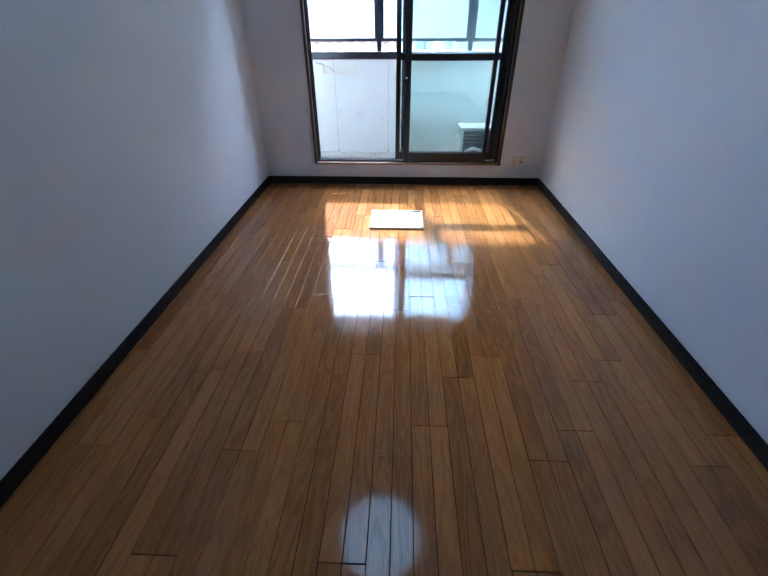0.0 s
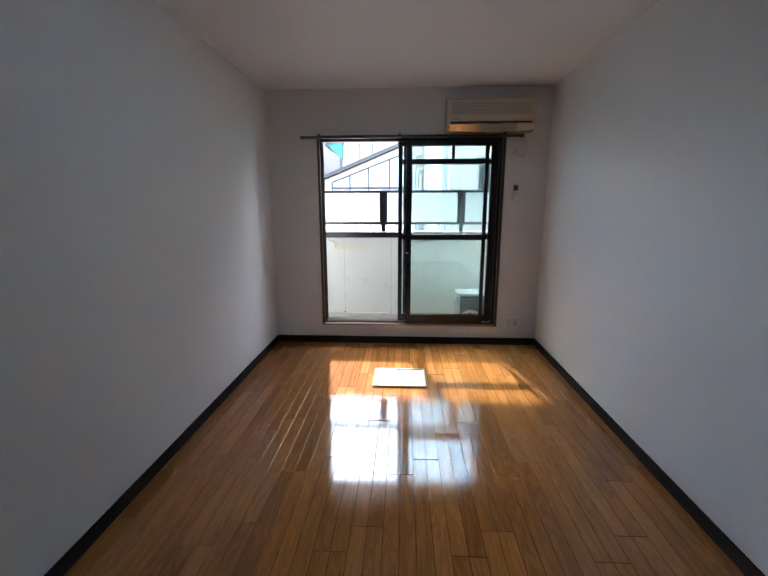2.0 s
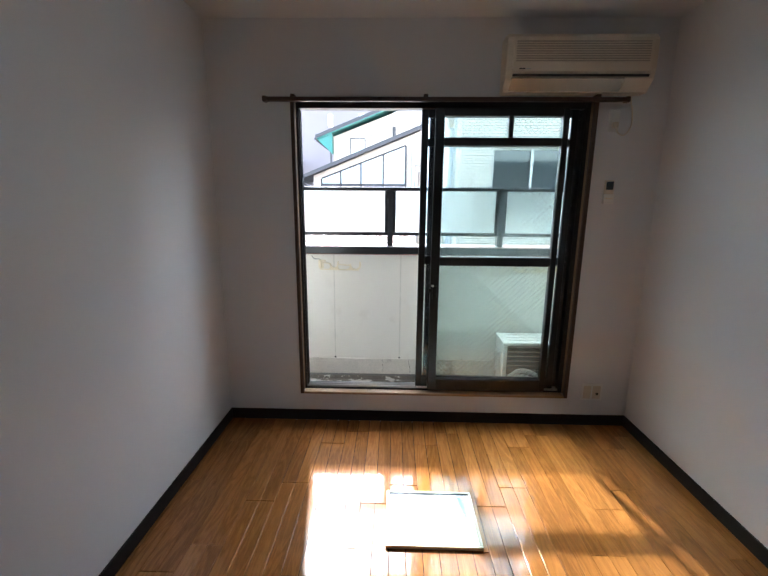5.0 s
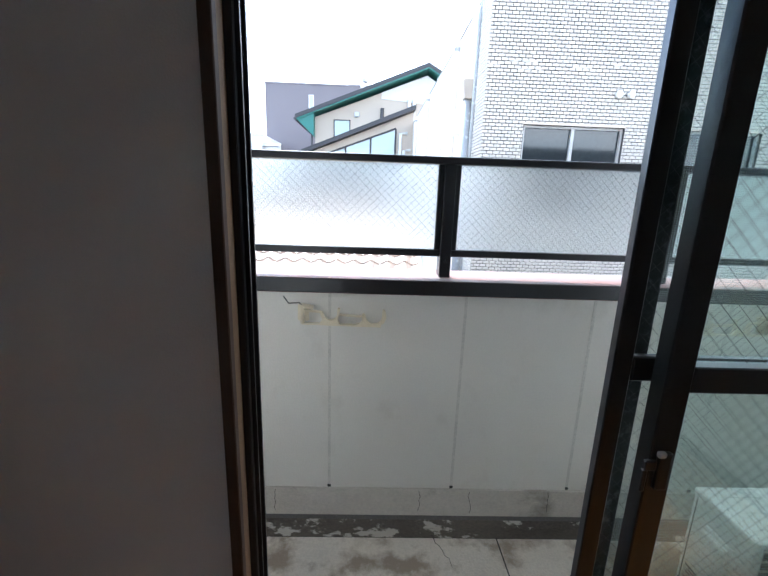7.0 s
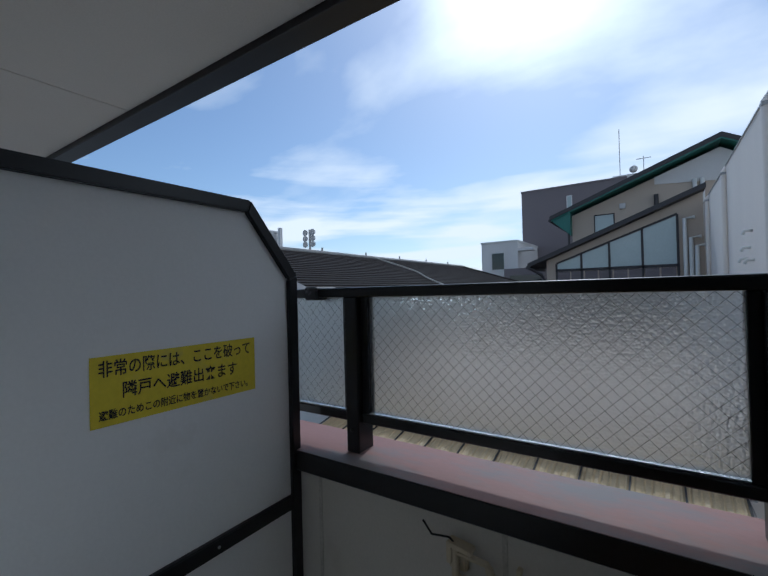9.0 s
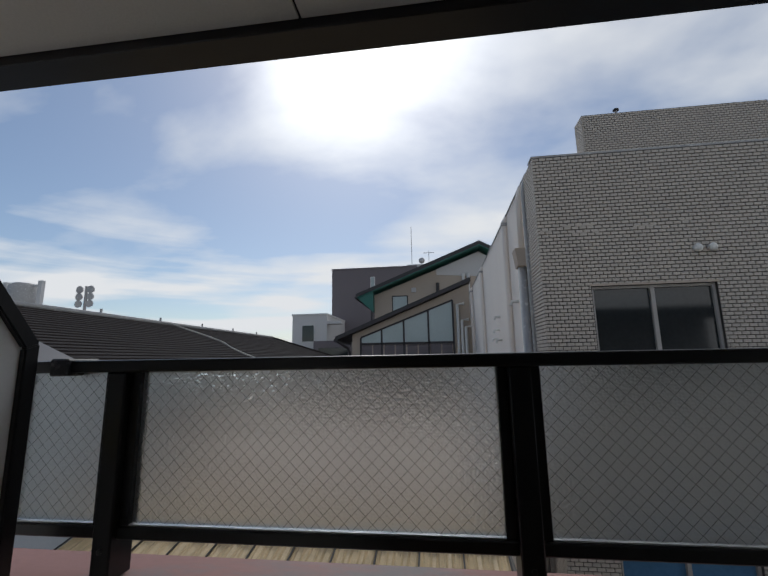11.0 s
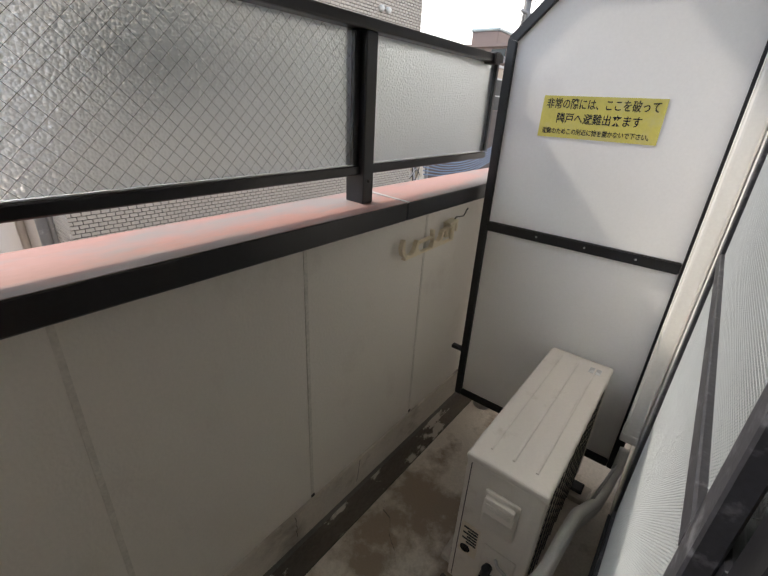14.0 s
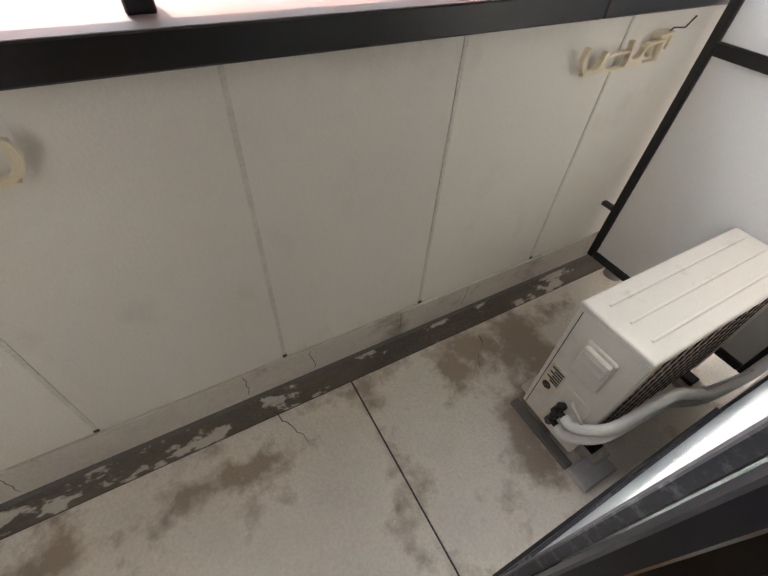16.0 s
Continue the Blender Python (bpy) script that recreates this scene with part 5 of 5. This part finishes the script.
def slate_roof_house():
    """Long hipped roof of dark slates seen past the partition."""
    xr, z, y0, y1 = -8.7, 2.72, 9.5, 23.8
    t = thing("slate_house", "house with a long dark brown slate roof", "house", (xr, 16, -3.0))
    part("wall", boxes((xr - 3.4, xr + 3.2, y0 + 0.6, y1 + 2.0, -3.0, 1.35)), M_FARWHITE, t)
    ex, ez = xr + 4.0, 1.22
    run = 4.0
    verts, faces = [], []
    rows = 26
    for r in range(rows):
        u0, u1 = r / rows, (r + 1) / rows
        hip = 3.4
        for u, lift in ((u0, 0.0), (u1, 0.02)):
            verts.append((xr + u * run, y0, z + (ez - z) * u + lift)); verts.append((xr + u * run, y1 + hip * u, z + (ez - z) * u + lift))
        n = 4 * r
        faces.append((n, n + 1, n + 3, n + 2))
        if r:
            faces.append((n - 2, n - 1, n + 1, n))
    me = bpy.data.meshes.new("roof")
    me.from_pydata(verts, [], faces)
    me.materials.append(M_SLATE)
    ob = new("roof", me)
    ob.parent, ob.matrix_parent_inverse = t, Matrix.Translation(-origin_of(t))
    part("back_roof", prism([(xr, z - 0.02), (xr - 4.0, ez), (xr - 4.0, ez - 0.1), (xr, z - 0.15), (xr + 4.0, ez - 0.12), (xr + 4.0, ez - 0.03), ], "y", y0, y1), M_SLATE, t)
    part("hip_end", prism([(xr - 4.0, y1 + 3.4), (xr + 4.0, y1 + 3.4), (xr + 0.01, y1)], "z", ez - 0.1, ez - 0.05), M_SLATE, t)
    part("ridge_cap", tube([(xr, y0, z + 0.03), (xr, y1, z + 0.03)], 0.06, 10), M_PIPE, t, "", True)
    part("hip_cap", tube([(xr, y1, z + 0.02), (ex, y1 + 3.4, ez + 0.04)], 0.05, 10), M_SLATE, t, "", True)
    for i in range(6):
        part("snow_guard", boxes((xr - 0.02, xr + 0.02, 11 + i * 2.2, 11.04 + i * 2.2, z + 0.08, z + 0.18)), M_PIPE, t)
    part("cable", tube(curve_points([(xr + 0.1, 15.6, z + 0.05), (xr + 1.6, 15.9, z - 0.5), (xr + 2.4, 15.5, z - 0.82), (xr + 3.9, 15.4, ez + 0.1)], 6), 0.02, 6), M_SEAM, t)
    part("porch_wall", prism([(-6.1, 1.0), (-4.4, 1.0), (-6.1, 1.82)], "y", 8.2, 8.4), M_FARWHITE, t)
    part("porch_roof", prism([(-6.3, 1.86), (-4.1, 0.93), (-4.1, 1.0), (-6.3, 1.95)], "y", 8.0, 9.4), M_ROOFDARK, t)


slate_roof_house()


def gable_houses():
    t = thing("gable_house", "beige house with a dark gable roof and teal soffits", "house", (-1.4, 27, -3.0))
    y = 25.0
    ex, ez, px, pz = -4.66, 4.81, 1.86, 7.37
    part("wall", prism([(-3.75, -3.0), (2.9, -3.0), (2.9, 6.4), (1.86, 7.1), (-3.75, 4.98)], "y", y + 0.6, y + 9), M_BEIGE, t)
    part("upper_wall", prism([(-0.4, 5.95), (2.9, 5.70), (2.9, 6.45), (1.86, 7.12), (-0.4, 6.25)], "y", y + 0.56, y + 0.6), M_FARWHITE, t, "pale gable panel")
    part("roof", prism([(ex, ez), (px, pz), (4.0, 6.2), (4.0, 6.4), (px, pz + 0.2), (ex, ez + 0.18)], "y", y, y + 9.5), M_ROOFDARK, t)
    part("soffit", prism([(ex + 0.05, ez - 0.06), (px, pz - 0.06), (4.0, 6.14), (4.0, 6.195), (px, pz - 0.005), (ex + 0.05, ez - 0.005)], "y", y + 0.02, y + 9.4), M_TEAL, t, "teal painted soffit")
    part("eave_box", prism([(ex + 0.1, ez - 0.05), (-3.75, ez + 0.30), (-3.75, 4.0)], "y", y + 0.1, y + 0.5), M_TEAL, t)
    part("gutter", tube([(ex, y, ez - 0.02), (ex, y + 9, ez - 0.02)], 0.07, 10), M_ROOFDARK, t)
    part("downpipe", tube([(ex + 0.1, y + 0.3, ez - 0.05), (-3.9, y + 0.5, 4.2), (-3.9, y + 0.5, -3)], 0.05, 8), M_ROOFDARK, t)
    w = part("window", boxes((-2.75, -2.0, y + 0.565, y + 0.6, 3.9, 4.85)), M_PALEGLASS, t)
    part("window_frame", boxes((-2.8, -2.75, y + 0.54, y + 0.62, 3.85, 4.9), (-2.0, -1.95, y + 0.54, y + 0.62, 3.85, 4.9), (-2.8, -1.95, y + 0.54, y + 0.62, 4.85, 4.9)), M_ROOFDARK, w)
    part("wall_vent", boxes((-1.75, -1.5, y + 0.5, y + 0.6, 5.05, 5.3), bevel=0.03), M_FARWHITE, t)
    part("flue", tube([(-0.35, y + 0.5, 4.75), (-0.35, y + 0.5, 5.5)], 0.09, 10), M_ROOFDARK, t)
    for x in (1.0, 1.25):
        part("pipe", tube([(x, y + 0.5, 3), (x, y + 0.5, 5.95)], 0.08, 10), M_WHITEPLASTIC, t, "", True)

    s = thing("lean_to_house", "beige wing with a sloping dark roof and a stepped glazed band", "house", (-2, 23.5, -3.0))
    y = 22.0
    part("wall", prism([(-4.3, -3.0), (1.0, -3.0), (1.0, 4.82), (-4.3, 2.68)], "y", y + 0.4, y + 2.9), M_BEIGE, s)
    part("roof", prism([(-5.0, 2.42), (1.06, 4.88), (1.06, 5.06), (-5.0, 2.6)], "y", y, y + 3.0), M_ROOFDARK, s)
    part("gutter", tube([(-4.98, y - 0.02, 2.42), (-4.98, y + 3, 2.42)], 0.09, 10), M_ROOFDARK, s)
    part("downpipe", tube([(-4.95, y + 0.1, 2.4), (-4.5, y + 0.3, 2.1), (-4.4, y + 0.35, 1.9), (-4.4, y + 0.35, -3)], 0.06, 8), M_ROOFDARK, s)
    gx = (-3.9, -2.95, -1.95, -0.85, 0.24)
    top = lambda x: 2.50 + (x + 3.9) / 4.14 * 1.57
    for a, b in zip(gx, gx[1:]):
        part("pane", prism([(a + 0.03, 2.30), (b - 0.03, 2.30), (b - 0.03, top(b) - 0.03), (a + 0.03, top(a) + 0.02)], "y", y + 0.36, y + 0.40), M_PALEGLASS, s, "milky glass pane")
    for x in gx:
        part("glazing_bar", boxes((x - 0.04, x + 0.04, y + 0.33, y + 0.40, 1.4, top(x) + 0.03)), M_ROOFDARK, s)
    part("glazing_bar", boxes((-3.9, 0.24, y + 0.33, y + 0.40, 2.20, 2.30)), M_ROOFDARK, s)
    part("glazing_bar", prism([(-3.9, 2.5), (0.24, 4.07), (0.24, 4.15), (-3.9, 2.58)], "y", y + 0.33, y + 0.4), M_ROOFDARK, s)
    for i in range(8):
        part("lower_pane", boxes((-3.85 + i * 0.51, -3.4 + i * 0.51, y + 0.36, y + 0.40, 1.4, 2.19)), M_GREY, s)
    pp = ((0.45, 3.9), (0.62, 3.2), (0.78, 2.9))
    for x, z in pp:
        part("pipe", tube([(x, y + 0.28, -3), (x, y + 0.28, z), (x + 0.3, y + 0.28, z + 0.02)], 0.07, 10), M_WHITEPLASTIC, s, "", True)


gable_houses()


def far_block(name, label, x0, x1, y0, y1, z1, wall, windows=(), glass=None, floors=None):
    t = thing(name, label, "building", ((x0 + x1) / 2, y0, -3.0))
    part("wall", boxes((x0, x1, y0, y1, -3.0, z1)), wall, t)
    part("roof_edge", boxes((x0 - 0.05, x1 + 0.05, y0 - 0.05, y1 + 0.05, z1, z1 + 0.15), bevel=0.02), wall, t)
    for a, b, p, q in windows:
        w = part("window", boxes((a, b, y0 - 0.03, y0 + 0.01, p, q)), glass or M_DARKGLASS, t)
        part("window_frame", boxes((a - 0.06, a, y0 - 0.06, y0, p - 0.06, q + 0.06), (b, b + 0.06, y0 - 0.06, y0, p - 0.06, q + 0.06), (a, b, y0 - 0.06, y0, q, q + 0.06), (a, b, y0 - 0.06, y0, p - 0.06, p)), M_FARWHITE, w)
    return t


g = far_block("grey_building", "dark grey windowless building with two narrow windows", -9.9, -2.1, 40, 50, 9.75, M_GREY, ((-6.25, -5.95, 8.0, 8.95), (-3.45, -3.15, 8.35, 9.0)), M_PALEGLASS)
part("roof_hut", boxes((-3.2, -0.9, 43, 45, 9.9, 10.7)), M_FARWHITE, g)
part("mast", tube([(-2.6, 42, 9.9), (-2.6, 42, 14.2)], 0.03, 6), M_PIPE, g)
part("aerial", tube([(-1.0, 43, 10.7), (-1.0, 43, 12.0)], 0.03, 6), M_PIPE, g)
part("aerial_arm", tube([(-1.5, 43, 11.8), (-0.5, 43, 11.8)], 0.03, 6), M_PIPE, g)
part("dish", lathe([(0.3, 0), (0.22, 0.1), (0.05, 0.13)], (-1.7, 42.8, 11.0), 14, "y"), M_FARWHITE, g, "", True)
s = far_block("white_building", "small white building with dark windows", -11.4, -8.7, 34, 40, 4.95, M_FARWHITE, ((-10.6, -9.7, 3.0, 4.2), (-10.6, -9.7, 0.9, 2.0)))
part("annex", boxes((-9.6, -6.8, 33.6, 37, -3.0, 3.0)), M_GREY, s)
part("annex_glass", boxes((-9.2, -7.0, 33.55, 33.6, 1.2, 2.5)), M_DARKGLASS, s)
part("balcony_roof", boxes((-8.7, -7.6, 34, 35, 4.3, 4.5)), M_FARWHITE, s)
far_block("distant_building", "low distant pale building", -18.0, -15.2, 45, 50, 2.6, M_FARBROWN)


def water_tank():
    x, y = -22.8, 23.3
    t = thing("water_tank", "grey rooftop water tank in a steel frame", "water tank", (x, y, 1.0))
    part("building", boxes((x - 4, x + 6, y - 1.5, y + 4, -3.0, 3.6)), M_FARWHITE, t)
    part("tank", lathe([(0.62, 4.75), (0.66, 5.0), (0.64, 5.85), (0.5, 5.98), (0.1, 6.02)], (x, y, 0), 24), M_PIPE, t, "", True)
    for dx in (-1.1, 1.1):
        part("post", boxes((x + dx - 0.12, x + dx + 0.12, y - 0.1, y + 0.1, 3.6, 6.1)), M_FARWHITE, t)
    for z in (4.7, 5.8):
        part("beam", boxes((x - 1.1, x + 1.1, y - 0.06, y + 0.06, z, z + 0.1)), M_FARWHITE, t)
    part("aerial_mast", tube([(x + 2.9, y + 1, 3.6), (x + 2.9, y + 1, 5.9)], 0.08, 8), M_PIPE, t)
    for dz in (0.3, 0.7, 1.1):
        for dx in (-0.35, 0.35):
            part("aerial_dish", lathe([(0.22, 0), (0.16, 0.12), (0.04, 0.16)], (x + 2.9 + dx, y + 0.9, 4.6 + dz), 12, "y"), M_PIPE, t)


water_tank()


def right_side():
    a = thing("apartment_block", "distant brown apartment block with balconies", "building", (60, 33, -3))
    x, y0, y1 = 45.0, 22.0, 37.0
    part("wall", boxes((x, x + 12, y0, y1, -3, 7.4)), M_FARBROWN, a)
    part("roof_edge", boxes((x - 0.4, x + 12, y0, y1, 7.4, 7.65)), M_FARBROWN, a)
    for f in range(3):
        for i in range(6):
            b = part("balcony", boxes((x - 0.5, x, y0 + 0.3 + i * 2.45, y0 + 2.4 + i * 2.45, 5.9 - f * 1.6, 6.45 - f * 1.6)), M_PIPE, a)
            part("window", boxes((x - 0.06, x, y0 + 0.5 + i * 2.45, y0 + 2.1 + i * 2.45, 6.5 - f * 1.6, 7.2 - f * 1.6)), M_DARKGLASS, b)
    part("stair_tower", boxes((x + 2, x + 6, 27.0, 30.2, 7.4, 9.2), bevel=0.1), M_FARBROWN, a)
    part("tower_roof", boxes((x + 1.9, x + 6.1, 26.9, 30.3, 9.2, 9.5), bevel=0.1), M_PALEGLASS, a)

    b = thing("beige_building", "low beige building with a wide dark opening", "building", (24, 17, -3))
    part("wall", boxes((19.5, 33.0, 17.5, 24, -3, 3.9)), M_BEIGE, b)
    part("parapet", boxes((19.4, 33.1, 17.4, 17.7, 3.9, 4.05)), M_FARWHITE, b)
    part("opening", boxes((23.8, 29.0, 17.44, 17.5, 1.0, 3.2)), M_SLOT, b)
    part("opening_frame", boxes((23.7, 29.1, 17.38, 17.44, 3.2, 3.3), (26.8, 26.9, 17.38, 17.44, 1.0, 3.2), (23.8, 29.0, 17.38, 17.44, 2.2, 2.26)), M_FARWHITE, b)
    part("upper_part", boxes((20.0, 29.0, 22.5, 27, -3, 5.3)), M_FARBROWN, b)
    part("lamp", boxes((21.4, 21.7, 17.35, 17.5, 2.9, 3.2), bevel=0.05), M_FARWHITE, b)
    part("lamp", boxes((22.1, 22.4, 17.35, 17.5, 2.9, 3.2), bevel=0.05), M_FARWHITE, b)

    p = thing("utility_pole", "concrete utility pole with crossarms and wires", "utility pole", (17.9, 12.0, -3))
    part("pole", tube([(17.9, 12.0, -3), (17.9, 12.0, 5.9)], 0.14, 12), M_CONCRETE, p, "", True)
    part("crossarm", boxes((17.2, 18.3, 11.9, 12.0, 5.45, 5.55)), M_PIPE, p)
    part("crossarm", boxes((17.3, 18.2, 11.9, 12.0, 4.85, 4.93)), M_PIPE, p)
    part("top_mast", tube([(17.55, 12, 5.4), (17.55, 12, 7.0), (17.2, 12.1, 7.15)], 0.06, 8), M_PIPE, p)
    for k in range(4):
        part("insulator", tube([(17.2 + k * 0.3, 11.95, 5.55), (17.2 + k * 0.3, 11.95, 5.75)], 0.05, 8), M_FARWHITE, p)
    for k, z in enumerate((5.75, 5.5, 5.3, 7.1)):
        part("wire", tube(curve_points([(17.3, 12, z), (17.5, 15.5, z - 0.75), (17.9, 19.7, z - 1.2)], 6), 0.012, 6), M_VALVE, p)
        part("wire", tube(curve_points([(17.3, 12, z), (24, 9.8, z - 0.1), (34, 6.5, z + 0.6)], 6), 0.012, 6), M_VALVE, p)
    for k in range(3):
        part("drop_wire", tube([(17.45 + 0.12 * k, 12, 4.9), (17.45 + 0.12 * k, 12, 1.0)], 0.018, 6), M_VALVE, p)

    w = thing("white_house", "white ribbed-siding house with a projecting upper floor", "house", (24, 7, -3))
    x0 = 20.0
    part("wall", boxes((x0 + 0.8, x0 + 8, 9.4, 14.0, -3, 5.8)), M_FARWHITE, w)
    part("side_wing", boxes((x0 + 0.9, x0 + 8, 2.0, 9.4, -3, 7.8)), M_FARWHITE, w)
    part("upper_wall", boxes((x0, x0 + 8, 9.4, 14.0, 5.8, 7.5)), M_FARWHITE, w)
    for i in range(28):
        part("rib", boxes((x0 - 0.015, x0, 9.45 + i * 0.16, 9.50 + i * 0.16, 5.85, 7.45)), M_FARWHITE, w)
    for i in range(30):
        part("rib", boxes((x0 + 0.885, x0 + 0.9, 4.6 + i * 0.16, 4.65 + i * 0.16, -1.0, 7.7)), M_FARWHITE, w)
    part("band", boxes((x0 - 0.06, x0 + 0.1, 9.3, 14.1, 5.72, 5.80)), M_ROOFDARK, w)
    part("upper_window", boxes((x0 + 0.02, x0 + 0.06, 9.8, 13.5, 7.5, 8.3)), M_PALEGLASS, w)
    part("upper_wall", boxes((x0 + 0.06, x0 + 8, 9.4, 14.0, 7.5, 8.3)), M_FARWHITE, w)
    part("roof", boxes((x0 - 0.3, x0 + 8, 9.2, 14.2, 8.3, 8.5)), M_ROOFDARK, w)
    n = part("window", boxes((x0 + 0.76, x0 + 0.8, 10.1, 12.2, 3.6, 5.25)), M_PALEGLASS, w)
    for q in ((x0 + 0.72, x0 + 0.79, 10.0, 10.1, 3.5, 5.35), (x0 + 0.72, x0 + 0.79, 12.2, 12.3, 3.5, 5.35), (x0 + 0.72, x0 + 0.79, 10.95, 11.05, 3.6, 5.25), (x0 + 0.72, x0 + 0.79, 10.1, 12.2, 5.25, 5.35)):
        part("window_frame", boxes(q), M_ROOFDARK, n)
    part("cooler", boxes((x0 + 0.45, x0 + 0.8, 9.55, 9.9, 4.2, 5.0), bevel=0.03), M_WHITEPLASTIC, w)
    part("downpipe", tube([(x0 + 0.7, 9.35, -3), (x0 + 0.7, 9.35, 5.7)], 0.06, 8), M_PIPE, w)
    w.location.y -= 2.4


right_side()


def service_corner():
    w = thing("annex", "cream rendered annex wall beside the brick building", "wall", (8.4, 10.4, -3))
    part("wall", boxes((7.78, 9.15, 10.35, 12.5, -3.0, 1.6)), M_WHITEWALL, w)
    part("conduit", tube([(7.95, 10.32, -3.0), (7.95, 10.32, 1.5)], 0.03, 10), M_PIPE, w)
    part("wall_pipe", tube([(9.05, 10.31, -3.0), (9.05, 10.31, 1.5)], 0.045, 10), M_PIPE, w)
    m = thing("meter_boxes", "cream meter boxes with looping black and white cables", "meter box", (8.4, 10.25, -0.4))
    for x0, x1, z0, z1 in ((8.05, 8.42, -0.12, 0.16), (8.12, 8.50, 0.20, 0.52), (8.46, 8.70, -0.32, 0.10), (8.03, 8.34, -0.62, -0.20)):
        b = part("box", boxes((x0, x1, 10.22, 10.352, z0, z1), bevel=0.012, seg=2), M_CREAM, m)
        part("lid", boxes((x0 + 0.02, x1 - 0.02, 10.205, 10.2195, z0 + 0.02, z1 - 0.02), bevel=0.004), M_CREAM, b)
    rnd = random.Random(12)
    for k in range(9):
        xa, xb = rnd.uniform(7.80, 8.1), rnd.uniform(8.2, 8.7)
        za, zb = rnd.uniform(-0.4, 0.55), rnd.uniform(-0.4, 0.5)
        dip = rnd.uniform(-0.3, 0.25)
        pts = curve_points([(xa, 10.18, za), ((2 * xa + xb) / 3, 10.12, za + dip), ((xa + 2 * xb) / 3, 10.13, zb + dip), (xb, 10.19, zb)], 8)
        part("cable", tube(pts, 0.012 if k % 3 else 0.017, 6), M_VALVE if k % 3 else M_FARWHITE, m, "", True)
    for x, z in ((7.84, -0.1), (7.86, 0.3)):
        part("bracket", boxes((x, x + 0.06, 10.10, 10.352, z, z + 0.18), bevel=0.004), M_FARBROWN, m, "rusty bracket")
    for k in range(7):
        za, zb = 0.30 - 0.09 * k, 0.36 - 0.07 * k
        sag = 0.34 - 0.03 * k
        pts = curve_points([(8.68, 10.22 - 0.01 * k, za), (9.8, 10.15, min(za, zb) - sag * 0.8), (11.2, 10.08, min(za, zb) - sag * 0.7), (12.5, 10.0, zb)], 8)
        part("cable", tube(pts, 0.017, 6), M_CABLEBLUE, m, "sagging blue-grey cable", True)
    h = thing("sided_house", "low house with dark brown horizontal siding", "house", (11, 11, -3))
    part("wall", boxes((9.2, 15.5, 11.02, 14, -3.0, 1.35)), M_FARBROWN, h)
    for i in range(24):
        z = -3.0 + i * 0.18
        part("siding_board", prism([(10.985, z), (11.019, z), (11.019, z + 0.177), (11.008, z + 0.177)], "x", 9.2, 15.5), M_SIDING, h)
    c = thing("service_post", "white painted steel service post", "post", (12.55, 10.0, -3))
    part("post", boxes((12.48, 12.64, 9.92, 10.08, -3.0, 1.3), bevel=0.02, seg=2), M_FARWHITE, c)
    part("cap", boxes((12.46, 12.66, 9.90, 10.10, 1.3, 1.34), bevel=0.01), M_PIPE, c)


service_corner()

# ---- pieces of walls and floors ----
building, HOLES = brick_building()
cells = list(brick_rows(BX0, BX1, -3.0, BZ - 0.02, HOLES, COURSE, PITCH, 0.007))
near = [c for c in cells if c[0] < 2.9 and c[1] > 2.0 and abs(c[2] - (PITCH - 0.007)) < 1e-6][:290]
picked = {(round(a, 4), round(z, 4)) for a, z, w in near}
one = mesh_of("brick", brick_mesh(PITCH - 0.007, COURSE - 0.007, 0.012), M_BRICK)
b0 = origin_of(building)
for a, z, w in near:
    ob = new("brick", one)
    ob.parent = building
    ob.location = Vector((a, BY, z)) - b0
joined_bricks("brickwork", [c for c in cells if (round(c[0], 4), round(c[1], 4)) not in picked], lambda u, z, o: (u, BY - o, z), COURSE - 0.007, 0.012, building)
joined_bricks("brickwork", list(brick_rows(BY - 0.012, BY + 0.62, -3.0, BZ - 0.02, [], COURSE, PITCH, 0.007)), lambda u, z, o: (BX0 + 0.012 - o, u, z), COURSE - 0.007, 0.012, building)

floor = tagged(part("floor", boxes((XL, XR, YB, YW, -0.02, -0.0085)), M_GROOVE, None), "glossy brown oak strip flooring", "floor", kind="structure")
random.seed(4)
# boards two strips wide; the end joints step through a pattern of four boards
UNIT, RUN, STEPS = 0.1395, 0.886, (1.22, 1.353, 1.615, 1.75)
strips = {}
first = int(math.floor((XL - 0.008) / UNIT))
for k in range(first, int(math.ceil((XR - 0.008) / UNIT))):
    u0 = 0.008 + k * UNIT
    y = STEPS[(k + 1) % 4] - 4 * RUN
    while y < YW:
        a, b = max(y, YB), min(y + RUN, YW)
        y += RUN
        if b - a < 0.02:
            continue
        for x0, x1 in ((max(u0, XL), min(u0 + UNIT / 2, XR)), (max(u0 + UNIT / 2, XL), min(u0 + UNIT, XR))):
            if x1 - x0 < 0.006:
                continue
            key = (round(x1 - x0, 3), round(b - a, 3))
            if key not in strips:
                bm = boxes((0.0013, x1 - x0 - 0.0013, 0.002, b - a - 0.002, -0.008, 0.0), bevel=0.0007, seg=2)
                strips[key] = mesh_of("plank", bm, M_FLOOR)
            ob = new("plank", strips[key])
            ob.parent = floor
            ob.location = (x0, a, 0)
